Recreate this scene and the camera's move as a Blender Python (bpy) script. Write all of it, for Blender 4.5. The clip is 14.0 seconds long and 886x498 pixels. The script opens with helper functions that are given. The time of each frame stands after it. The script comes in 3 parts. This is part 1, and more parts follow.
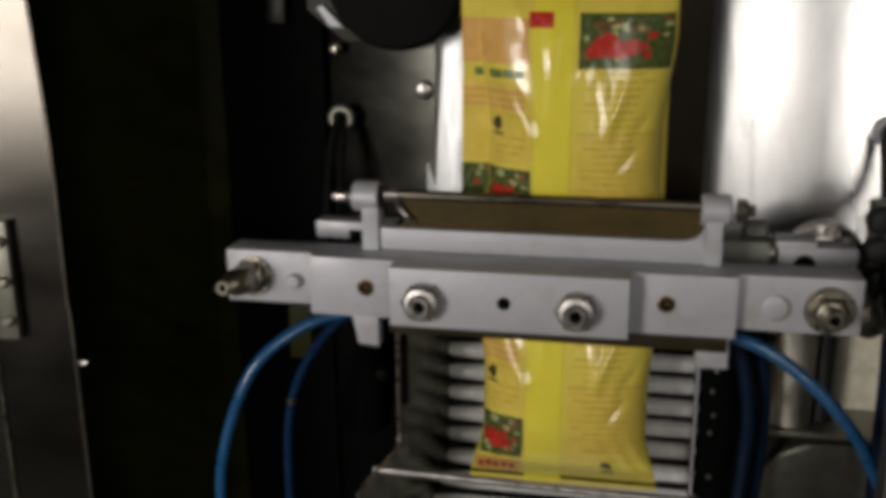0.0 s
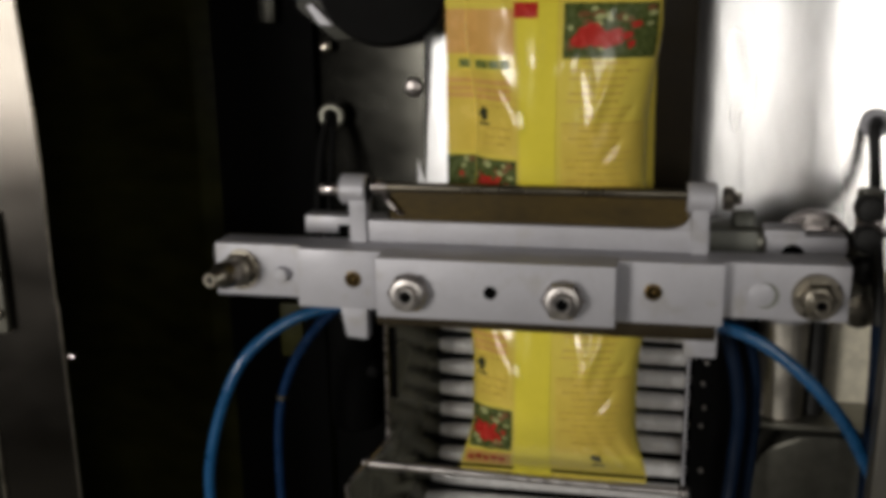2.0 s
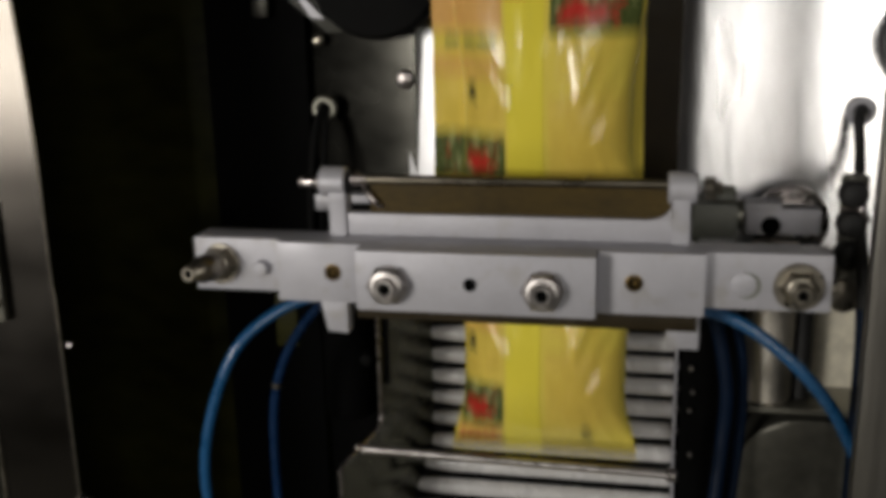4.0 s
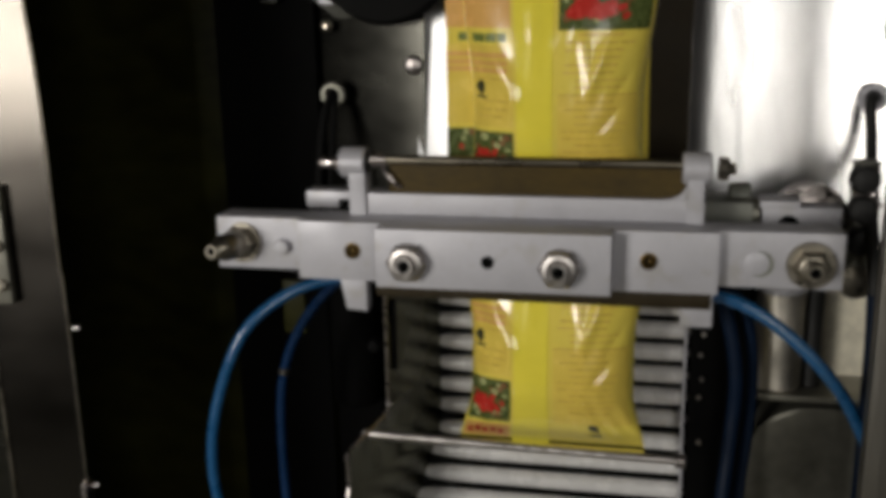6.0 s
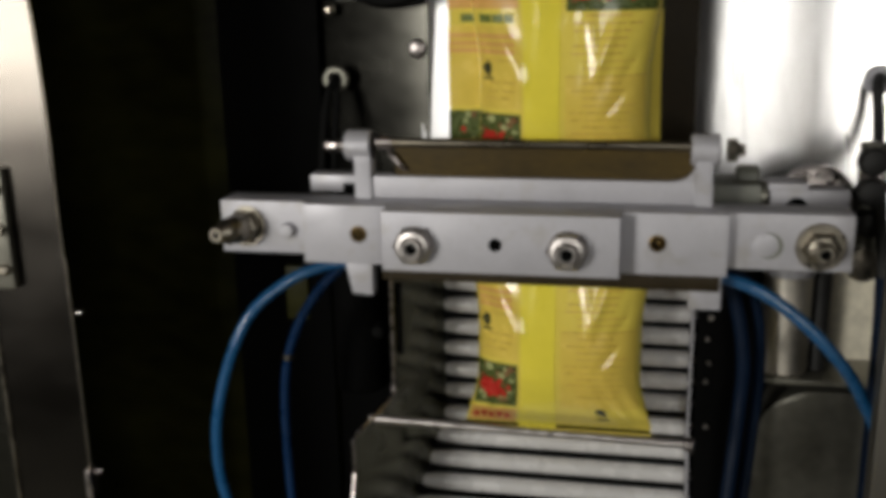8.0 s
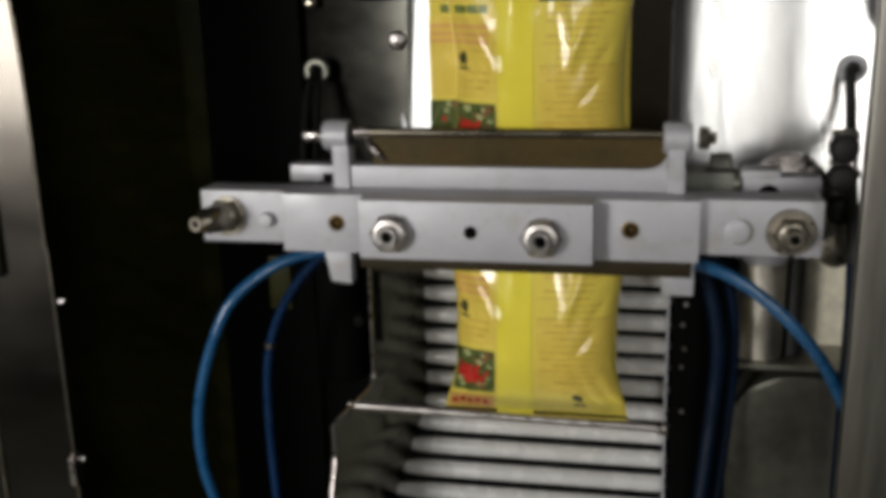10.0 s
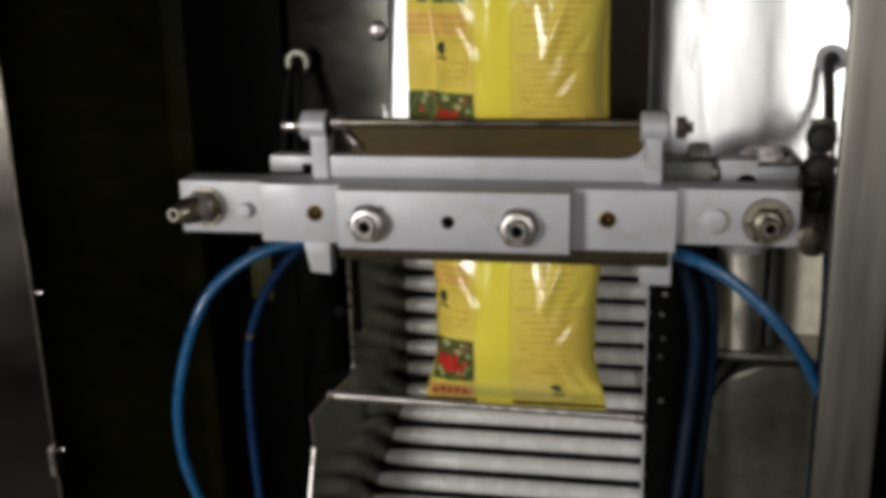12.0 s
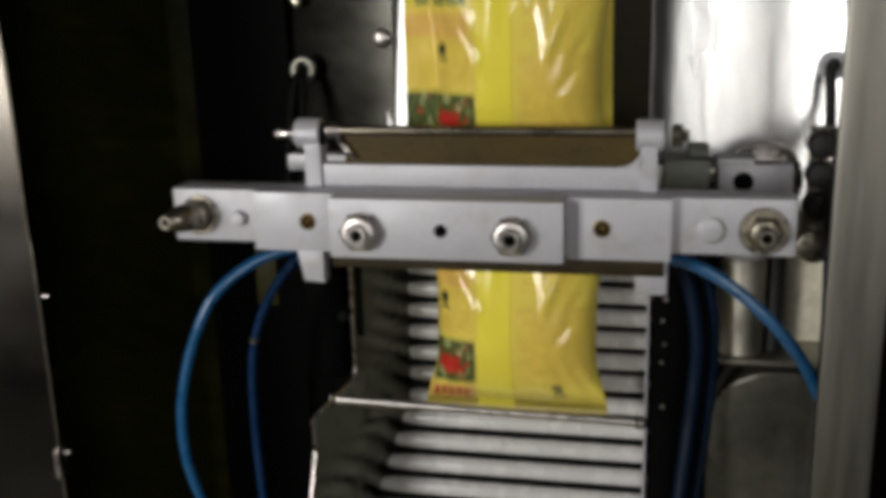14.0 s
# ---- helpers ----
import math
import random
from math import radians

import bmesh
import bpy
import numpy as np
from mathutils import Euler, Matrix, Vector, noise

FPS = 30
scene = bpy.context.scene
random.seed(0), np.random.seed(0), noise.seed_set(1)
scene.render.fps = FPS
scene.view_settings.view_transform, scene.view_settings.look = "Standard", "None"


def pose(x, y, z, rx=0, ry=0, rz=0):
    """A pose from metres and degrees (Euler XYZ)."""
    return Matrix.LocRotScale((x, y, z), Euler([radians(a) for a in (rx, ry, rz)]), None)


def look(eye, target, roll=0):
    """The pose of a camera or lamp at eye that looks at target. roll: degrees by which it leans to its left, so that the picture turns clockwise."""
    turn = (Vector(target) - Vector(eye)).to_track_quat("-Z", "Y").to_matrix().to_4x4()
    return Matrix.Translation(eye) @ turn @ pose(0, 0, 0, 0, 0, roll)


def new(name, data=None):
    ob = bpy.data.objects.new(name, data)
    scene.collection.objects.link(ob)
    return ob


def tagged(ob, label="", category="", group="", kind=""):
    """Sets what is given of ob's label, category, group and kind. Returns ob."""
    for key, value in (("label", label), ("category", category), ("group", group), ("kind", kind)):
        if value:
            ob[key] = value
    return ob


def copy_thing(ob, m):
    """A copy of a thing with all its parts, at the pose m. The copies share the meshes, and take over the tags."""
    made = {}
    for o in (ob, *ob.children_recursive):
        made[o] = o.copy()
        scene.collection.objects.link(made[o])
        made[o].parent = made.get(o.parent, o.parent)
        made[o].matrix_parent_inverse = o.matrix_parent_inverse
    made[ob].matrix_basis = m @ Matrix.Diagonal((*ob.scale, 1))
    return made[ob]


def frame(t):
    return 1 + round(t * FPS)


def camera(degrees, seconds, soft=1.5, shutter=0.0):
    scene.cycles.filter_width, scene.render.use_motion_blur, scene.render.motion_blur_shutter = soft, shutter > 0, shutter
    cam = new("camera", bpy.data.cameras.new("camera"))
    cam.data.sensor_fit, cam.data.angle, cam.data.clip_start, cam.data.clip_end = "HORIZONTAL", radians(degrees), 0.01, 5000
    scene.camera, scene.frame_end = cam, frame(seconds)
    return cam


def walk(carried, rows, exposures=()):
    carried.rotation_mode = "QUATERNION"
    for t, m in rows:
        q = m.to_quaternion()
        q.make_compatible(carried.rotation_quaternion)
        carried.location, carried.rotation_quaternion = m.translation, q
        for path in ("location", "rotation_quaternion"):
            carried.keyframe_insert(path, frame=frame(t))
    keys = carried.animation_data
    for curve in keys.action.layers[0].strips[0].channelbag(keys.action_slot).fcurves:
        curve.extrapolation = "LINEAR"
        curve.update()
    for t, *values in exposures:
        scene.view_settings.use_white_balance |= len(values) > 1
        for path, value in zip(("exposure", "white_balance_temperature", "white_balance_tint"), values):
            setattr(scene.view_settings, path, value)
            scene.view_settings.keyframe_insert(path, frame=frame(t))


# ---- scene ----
# ---------------------------------------------------------------- camera
cam = camera(47.2, 14.0, soft=5.3, shutter=0.8)
PATH = [
    (0, (0.086, -0.744, 0.258), (-0.27, 1.142, -0.307), -0.3),
    (0.5, (0.094, -0.748, 0.246), (-0.266, 1.147, -0.282), -1.0),
    (1, (0.1, -0.749, 0.239), (-0.284, 1.146, -0.272), -1.1),
    (1.5, (0.1, -0.748, 0.232), (-0.287, 1.148, -0.275), -1.1),
    (2, (0.103, -0.748, 0.234), (-0.269, 1.146, -0.288), -0.8),
    (2.5, (0.109, -0.751, 0.232), (-0.267, 1.146, -0.28), -1.3),
    (3, (0.116, -0.757, 0.233), (-0.26, 1.139, -0.28), -1.2),
    (3.5, (0.115, -0.761, 0.23), (-0.259, 1.135, -0.288), -1.2),
    (6, (0.115, -0.761, 0.213), (-0.277, 1.13, -0.306), -1.1),
    (6.5, (0.114, -0.761, 0.211), (-0.272, 1.131, -0.313), -1.0),
    (7, (0.114, -0.76, 0.209), (-0.26, 1.131, -0.322), -1.2),
    (7.5, (0.108, -0.761, 0.206), (-0.27, 1.129, -0.328), -1.1),
    (8, (0.103, -0.76, 0.203), (-0.274, 1.131, -0.327), -1.1),
    (10.5, (0.128, -0.77, 0.196), (-0.245, 1.119, -0.345), -1.4),
    (11, (0.133, -0.766, 0.191), (-0.24, 1.121, -0.354), -1.4),
    (11.5, (0.137, -0.766, 0.192), (-0.24, 1.12, -0.355), -1.5),
    (12, (0.136, -0.768, 0.196), (-0.228, 1.12, -0.353), -1.4),
    (12.5, (0.139, -0.769, 0.194), (-0.236, 1.12, -0.348), -1.3),
    (13, (0.142, -0.774, 0.198), (-0.234, 1.116, -0.338), -1.3),
    (13.5, (0.144, -0.774, 0.198), (-0.231, 1.115, -0.341), -1.3),
    (14, (0.149, -0.772, 0.194), (-0.246, 1.116, -0.337), -1.5),
]
walk(cam, [(t, look(eye, target, roll)) for t, eye, target, roll in PATH],
     exposures=((0.0, -0.28, 6600, 11.5), (3.5, -0.28, 6600, 11.5), (6.0, -0.17, 6600, 10.5), (8.0, -0.08, 6550, 10),
                (10.5, 0.07, 6400, 10), (14.0, 0.11, 6400, 10)))

# ---------------------------------------------------------------- light
world = bpy.data.worlds.new("sky")
scene.world = world
world.use_nodes = True
wn = world.node_tree
sky = wn.nodes.new("ShaderNodeTexSky")
sky.sky_type, sky.sun_disc, sky.sun_elevation, sky.sun_rotation = "NISHITA", False, radians(35), radians(180)
wn.nodes["Background"].inputs["Strength"].default_value = 0.05
wn.links.new(sky.outputs[0], wn.nodes["Background"].inputs["Color"])

# two window openings in the wall behind the camera: x0, x1, z0, z1
WINDOWS = ((0.38, 0.98, 0.04, 0.72), (-1.34, -0.76, -0.10, 0.64))
WALL_Y = -1.8
for (x0, x1, z0, z1), watts in zip(WINDOWS, (7.2, 27.5)):
    lamp = bpy.data.lights.new("window_daylight", "AREA")
    lamp.shape, lamp.size, lamp.size_y = "RECTANGLE", x1 - x0, z1 - z0
    lamp.energy, lamp.color = watts, (1.0, 0.97, 0.90)
    lamp_ob = new("window_daylight", lamp)
    lamp_ob.matrix_world = look(((x0 + x1) / 2, WALL_Y - 0.05, (z0 + z1) / 2), ((x0 + x1) / 2, 0, (z0 + z1) / 2))


# ---------------------------------------------------------------- materials
def material(name, color, rough=0.5, metal=0.0, vary=0.15, scale=40.0, bump=0.0, stretch=(1, 1, 1), rough_vary=0.1,
             coat=0.0, spec=0.5, stain=None):
    """A surface with fine grain and broad blotches."""
    m = bpy.data.materials.new(name)
    m.use_nodes = True
    nt = m.node_tree
    b = nt.nodes["Principled BSDF"]
    tc = nt.nodes.new("ShaderNodeTexCoord")
    mp = nt.nodes.new("ShaderNodeMapping")
    mp.inputs["Scale"].default_value = stretch
    nt.links.new(tc.outputs["Object"], mp.inputs["Vector"])
    fine = nt.nodes.new("ShaderNodeTexNoise")
    fine.inputs["Scale"].default_value, fine.inputs["Detail"].default_value = scale * 8, 6
    broad = nt.nodes.new("ShaderNodeTexNoise")
    broad.inputs["Scale"].default_value, broad.inputs["Detail"].default_value = scale, 4
    nt.links.new(mp.outputs[0], fine.inputs["Vector"])
    nt.links.new(mp.outputs[0], broad.inputs["Vector"])
    mix = nt.nodes.new("ShaderNodeMath")
    mix.operation = "MULTIPLY_ADD"
    mix.inputs[1].default_value = 0.4
    nt.links.new(fine.outputs[0], mix.inputs[0])
    half = nt.nodes.new("ShaderNodeMath")
    half.operation = "MULTIPLY"
    half.inputs[1].default_value = 0.6
    nt.links.new(broad.outputs[0], half.inputs[0])
    nt.links.new(half.outputs[0], mix.inputs[2])
    ramp = nt.nodes.new("ShaderNodeMapRange")
    ramp.inputs[1].default_value, ramp.inputs[2].default_value = 0.3, 0.7
    ramp.inputs[3].default_value, ramp.inputs[4].default_value = 1 - vary, 1 + vary
    nt.links.new(mix.outputs[0], ramp.inputs[0])
    tint = nt.nodes.new("ShaderNodeVectorMath")
    tint.operation = "SCALE"
    tint.inputs[0].default_value = color
    nt.links.new(ramp.outputs[0], tint.inputs["Scale"])
    base = tint.outputs[0]
    if stain:
        spots = nt.nodes.new("ShaderNodeTexNoise")
        spots.inputs["Scale"].default_value, spots.inputs["Detail"].default_value = stain[1], 5
        nt.links.new(tc.outputs["Object"], spots.inputs["Vector"])
        cut = nt.nodes.new("ShaderNodeMapRange")
        cut.inputs[1].default_value, cut.inputs[2].default_value, cut.inputs[4].default_value = 0.56, 0.72, 0.6
        nt.links.new(spots.outputs[0], cut.inputs[0])
        blend = nt.nodes.new("ShaderNodeMix")
        blend.data_type = "RGBA"
        nt.links.new(cut.outputs[0], blend.inputs[0])
        nt.links.new(base, blend.inputs[6])
        blend.inputs[7].default_value = (*stain[0], 1)
        base = blend.outputs[2]
    nt.links.new(base, b.inputs["Base Color"])
    rr = nt.nodes.new("ShaderNodeMapRange")
    rr.inputs[1].default_value, rr.inputs[2].default_value = 0.3, 0.7
    rr.inputs[3].default_value, rr.inputs[4].default_value = max(0.02, rough - rough_vary), min(1, rough + rough_vary)
    nt.links.new(broad.outputs[0], rr.inputs[0])
    nt.links.new(rr.outputs[0], b.inputs["Roughness"])
    b.inputs["Metallic"].default_value = metal
    b.inputs["Coat Weight"].default_value = coat
    b.inputs["Coat Roughness"].default_value = 0.07
    b.inputs["Specular IOR Level"].default_value = spec
    if bump:
        bp = nt.nodes.new("ShaderNodeBump")
        bp.inputs["Strength"].default_value, bp.inputs["Distance"].default_value = 0.6, bump
        nt.links.new(mix.outputs[0], bp.inputs["Height"])
        nt.links.new(bp.outputs[0], b.inputs["Normal"])
    return m


ALU = material("matt_aluminium", (0.50, 0.495, 0.535), 0.5, 0.25, 0.06, 30, 0.0002, stain=((0.40, 0.38, 0.36), 45))
RODSTEEL = material("dull_turned_steel", (0.24, 0.215, 0.17), 0.34, 1.0, 0.12, 20, 0.0)
BOLT = material("bright_zinc_bolts", (0.60, 0.565, 0.55), 0.38, 1.0, 0.10, 120, 0.0001)
BLACKINK = material("black_print", (0.045, 0.05, 0.025), 0.28, 0.0, 0.3, 220, coat=0.3)
BROWNINK = material("brown_print", (0.22, 0.10, 0.04), 0.28, 0.0, 0.3, 220, coat=0.3)
ZINC = material("zinc_plated_steel", (0.47, 0.43, 0.42), 0.30, 1.0, 0.12, 120, 0.0001)
DARKZINC = material("dull_zinc", (0.34, 0.31, 0.26), 0.35, 1.0, 0.25, 160, 0.0002)
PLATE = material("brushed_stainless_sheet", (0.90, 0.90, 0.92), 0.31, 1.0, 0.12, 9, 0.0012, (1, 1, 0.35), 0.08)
# Stainless whose dark reflection and shade sit in the base colour.
PLATE_DARK = material("stainless_with_dark_reflection", (0.085, 0.083, 0.073), 0.26, 1.0, 0.35, 5, 0.0004, (1, 1, 2.0), 0.06)
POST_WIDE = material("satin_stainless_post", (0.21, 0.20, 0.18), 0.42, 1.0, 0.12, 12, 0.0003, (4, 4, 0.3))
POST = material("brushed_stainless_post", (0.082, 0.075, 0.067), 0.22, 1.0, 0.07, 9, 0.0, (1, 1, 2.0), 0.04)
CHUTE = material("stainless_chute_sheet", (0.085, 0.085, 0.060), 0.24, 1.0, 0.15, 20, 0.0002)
ROLLER = material("grey_roller_plastic", (0.71, 0.70, 0.70), 0.26, 0.1, 0.05, 60, 0.0, coat=0.4)
BRASS = material("old_brass", (0.13, 0.085, 0.03), 0.4, 1.0, 0.3, 200)
BLACK = material("black_rubber", (0.012, 0.012, 0.012), 0.6, 0.0, 0.3, 60, 0.0003)
# Black that stands for the shade inside holes, bores and slots.
VOID = material("recess_shade_black", (0.004, 0.004, 0.004), 0.9, 0.0, 0.2, 60, spec=0.0)
# Black of the guard, also used for shade on the housing's sheets.
GUARD_SHADE = material("black_guard_and_shade", (0.003, 0.003, 0.003), 0.7, 0.0, 0.3, 50, 0.0003, spec=0.04)
BROWNBACK = material("dark_brown_strip", (0.028, 0.020, 0.009), 0.5, 0.0, 0.3, 30, 0.0002, spec=0.2)
# Olive sheet colour that carries the housing's inner shade, in broad blotches.
INNER = material("olive_sheet_with_shade", (0.0175, 0.0172, 0.0036), 0.42, 0.0, 0.8, 3, 0.0006, (1, 1, 2.0), 0.08, spec=0.12)
PTFE = material("brown_ptfe_cloth", (0.064, 0.042, 0.010), 0.6, 0.0, 0.45, 14, 0.0003, (1, 1, 3), spec=0.2)
# Hose blue with the shade it hangs in put into the colour.
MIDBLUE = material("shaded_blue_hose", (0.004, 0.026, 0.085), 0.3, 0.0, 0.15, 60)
GREY = material("dull_grey_paint", (0.20, 0.205, 0.18), 0.5, 0.0, 0.2, 40, 0.0003)
SATIN = material("satin_steel", (0.80, 0.75, 0.67), 0.45, 1.0, 0.15, 30, 0.0003)
SOOT = material("matt_black_rubber", (0.006, 0.006, 0.006), 0.8, 0.0, 0.3, 60, spec=0.1)
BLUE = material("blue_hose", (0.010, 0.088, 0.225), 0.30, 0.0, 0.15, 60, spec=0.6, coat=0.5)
# Blue darkened further, for hoses and cable deep in shade.
DARKBLUE = material("deep_shade_blue_hose", (0.0015, 0.008, 0.024), 0.5, 0.0, 0.15, 60, spec=0.15)
CONCRETE = material("factory_floor_concrete", (0.24, 0.24, 0.21), 0.8, 0.0, 0.25, 3, 0.002)
PAINT = material("dim_factory_wall_paint", (0.085, 0.082, 0.066), 0.85, 0.0, 0.2, 2, 0.001)
BEIGE = material("dull_beige_sheet", (0.74, 0.69, 0.56), 0.45, 0.15, 0.25, 18, 0.0003)
DULL = material("dull_grey_sheet", (0.21, 0.205, 0.175), 0.45, 0.85, 0.25, 12, 0.0003)
WRINKLE = 0.0014
YELLOW = material("yellow_printed_film", (0.86, 0.695, 0.115), 0.16, 0.0, 0.06, 20, 0.0006, rough_vary=0.04, coat=0.6, spec=0.6)
FIN = material("plain_yellow_film", (0.92, 0.785, 0.080), 0.16, 0.0, 0.04, 20, 0.0005, rough_vary=0.04, coat=0.6, spec=0.6)
ORANGE = material("orange_print", (0.78, 0.44, 0.13), 0.25, 0.0, 0.10, 60, coat=0.6)
MUSTARD = material("mustard_print", (0.83, 0.625, 0.110), 0.22, 0.0, 0.08, 60, coat=0.6)
GREENINK = material("dark_green_print", (0.085, 0.110, 0.030), 0.28, 0.0, 0.45, 220, coat=0.3)
PALEGREEN = material("pale_green_print", (0.42, 0.45, 0.20), 0.28, 0.0, 0.3, 220, coat=0.3)
REDINK = material("red_print", (0.55, 0.035, 0.025), 0.25, 0.0, 0.2, 150, coat=0.3)
TEXTINK = material("brown_text_print", (0.66, 0.45, 0.075), 0.3, 0.0, 0.2, 200)
DARKINK = material("dark_olive_text_print", (0.16, 0.20, 0.05), 0.3, 0.0, 0.2, 200)


# ---------------------------------------------------------------- mesh tools
def mesh_of(bm, name, mat, smooth=True):
    me = bpy.data.meshes.new(name)
    bmesh.ops.recalc_face_normals(bm, faces=bm.faces)
    bm.to_mesh(me)
    bm.free()
    me.materials.append(mat)
    if smooth:
        me.shade_smooth()
        me.set_sharp_from_angle(angle=radians(35))
    return me


def part(name, bm, mat, parent=None, label="", m=None):
    """One mesh object under a thing or a part; its pose m is in the parent's space."""
    ob = new(name, mesh_of(bm, name, mat))
    ob.parent = parent
    if m is not None:
        ob.matrix_basis = m
    if label:
        tagged(ob, label)
    return ob


def thing(name, label, category, m=None, group="", kind=""):
    ob = new(name)
    ob.empty_display_size = 0.02
    if m is not None:
        ob.matrix_basis = m
    return tagged(ob, label, category, group, kind)


def box(x0, x1, y0, y1, z0, z1, bevel=0.001, bm=None):
    bm = bm or bmesh.new()
    v = [bm.verts.new((x, y, z)) for x in (x0, x1) for y in (y0, y1) for z in (z0, z1)]
    faces = [bm.faces.new([v[i] for i in q]) for q in
             ((0, 1, 3, 2), (4, 6, 7, 5), (0, 4, 5, 1), (2, 3, 7, 6), (0, 2, 6, 4), (1, 5, 7, 3))]
    if bevel:
        edges = {e for f in faces for e in f.edges}
        bmesh.ops.bevel(bm, geom=list(edges), offset=bevel, segments=2, affect="EDGES", profile=0.6)
    return bm


def lathe(profile, axis="z", at=(0, 0, 0), sides=28, bm=None, turn=0.0):
    """Turns (radius, height) pairs about an axis; heights run along it."""
    bm = bm or bmesh.new()
    rings = []
    for r, h in profile:
        ring = []
        for i in range(sides):
            a = 2 * math.pi * i / sides + turn
            c, s = r * math.cos(a), r * math.sin(a)
            p = {"x": (h, c, s), "y": (c, h, s), "z": (c, s, h)}[axis]
            ring.append(bm.verts.new(Vector(p) + Vector(at)))
        rings.append(ring)
    for a, b in zip(rings, rings[1:]):
        for i in range(sides):
            bm.faces.new((a[i], a[(i + 1) % sides], b[(i + 1) % sides], b[i]))
    bm.faces.new(rings[0])
    bm.faces.new(rings[-1])
    return bm


def rod(r, h0, h1, axis, at=(0, 0, 0), sides=24, chamfer=0.0006, bm=None, turn=0.0):
    return lathe([(r - chamfer, h0), (r, h0 + chamfer), (r, h1 - chamfer), (r - chamfer, h1)], axis, at, sides, bm, turn)


def hose(points, r, sides=14, steps=12):
    """A round hose along a smooth line through a few bends."""
    p = [Vector(q) for q in points]
    p = [2 * p[0] - p[1]] + p + [2 * p[-1] - p[-2]]
    line = []
    for a, b, c, d in zip(p, p[1:], p[2:], p[3:]):
        for i in range(steps):
            t = i / steps
            line.append(0.5 * (2 * b + (c - a) * t + (2 * a - 5 * b + 4 * c - d) * t * t + (3 * b - a - 3 * c + d) * t ** 3))
    line.append(p[-2])
    bm = bmesh.new()
    rings, up = [], Vector((0, 1, 0))
    for i, q in enumerate(line):
        way = (line[min(i + 1, len(line) - 1)] - line[max(i - 1, 0)]).normalized()
        side = way.cross(up)
        side = side.normalized() if side.length > 0.01 else way.orthogonal().normalized()
        up = side.cross(way).normalized()
        rings.append([bm.verts.new(q + r * (math.cos(2 * math.pi * k / sides) * side + math.sin(2 * math.pi * k / sides) * up))
                      for k in range(sides)])
    for a, b in zip(rings, rings[1:]):
        for k in range(sides):
            bm.faces.new((a[k], a[(k + 1) % sides], b[(k + 1) % sides], b[k]))
    bm.faces.new(rings[0])
    bm.faces.new(rings[-1])
    return bm


def sheet(rows, thick, bm=None):
    """A bent sheet through rows of points, thickened along its normals."""
    bm = bm or bmesh.new()
    grid = [[bm.verts.new(p) for p in row] for row in rows]
    faces = []
    for a, b in zip(grid, grid[1:]):
        for i in range(len(a) - 1):
            faces.append(bm.faces.new((a[i], a[i + 1], b[i + 1], b[i])))
    bmesh.ops.recalc_face_normals(bm, faces=faces)
    bmesh.ops.solidify(bm, geom=faces, thickness=thick)
    return bm


def prism(outline, axis, a, b, bevel=0.0, bm=None):
    """A flat outline, extruded from a to b along an axis."""
    bm = bm or bmesh.new()
    put = {"x": lambda u, v, h: (h, u, v), "y": lambda u, v, h: (u, h, v), "z": lambda u, v, h: (u, v, h)}[axis]
    lo = [bm.verts.new(put(u, v, a)) for u, v in outline]
    hi = [bm.verts.new(put(u, v, b)) for u, v in outline]
    n = len(outline)
    faces = [bm.faces.new(lo), bm.faces.new(hi)]
    for i in range(n):
        faces.append(bm.faces.new((lo[i], lo[(i + 1) % n], hi[(i + 1) % n], hi[i])))
    if bevel:
        edges = {e for f in faces[:2] for e in f.edges}
        bmesh.ops.bevel(bm, geom=list(edges), offset=bevel, segments=2, affect="EDGES", profile=0.6)
    return bm


# ---------------------------------------------------------------- the hall and the machine's housing
FLOOR_Z, TOP_Z = -0.95, 3.7


def hall():
    tagged(part("floor", box(-2.6, 2.6, -1.95, 1.75, FLOOR_Z - 0.1, FLOOR_Z, 0), CONCRETE),
           "bare grey concrete factory floor", "floor", kind="structure")
    tagged(part("ceiling", box(-2.6, 2.6, -1.95, 1.75, TOP_Z, TOP_Z + 0.1, 0), PAINT),
           "dim painted factory ceiling", "ceiling", kind="structure")
    (a0, a1, az0, az1), (b0, b1, bz0, bz1) = WINDOWS
    bm = bmesh.new()
    for q in ((-2.6, b0, FLOOR_Z, TOP_Z), (b0, b1, FLOOR_Z, bz0), (b0, b1, bz1, TOP_Z), (b1, a0, FLOOR_Z, TOP_Z),
              (a0, a1, FLOOR_Z, az0), (a0, a1, az1, TOP_Z), (a1, 2.6, FLOOR_Z, TOP_Z)):
        box(q[0], q[1], WALL_Y - 0.15, WALL_Y, q[2], q[3], 0, bm)
    tagged(part("wall_south", bm, PAINT), "dim painted wall with two large window openings", "wall", kind="structure")
    tagged(part("wall_north", box(-2.6, 2.6, 1.6, 1.75, FLOOR_Z, TOP_Z, 0), PAINT), "dim painted factory wall", "wall", kind="structure")
    tagged(part("wall_west", box(-2.6, -2.45, WALL_Y, 1.6, FLOOR_Z, TOP_Z, 0), PAINT), "dim painted factory wall", "wall", kind="structure")
    tagged(part("wall_east", box(2.45, 2.6, WALL_Y, 1.6, FLOOR_Z, TOP_Z, 0), PAINT), "dim painted factory wall", "wall", kind="structure")


PLATE_Y = 0.212


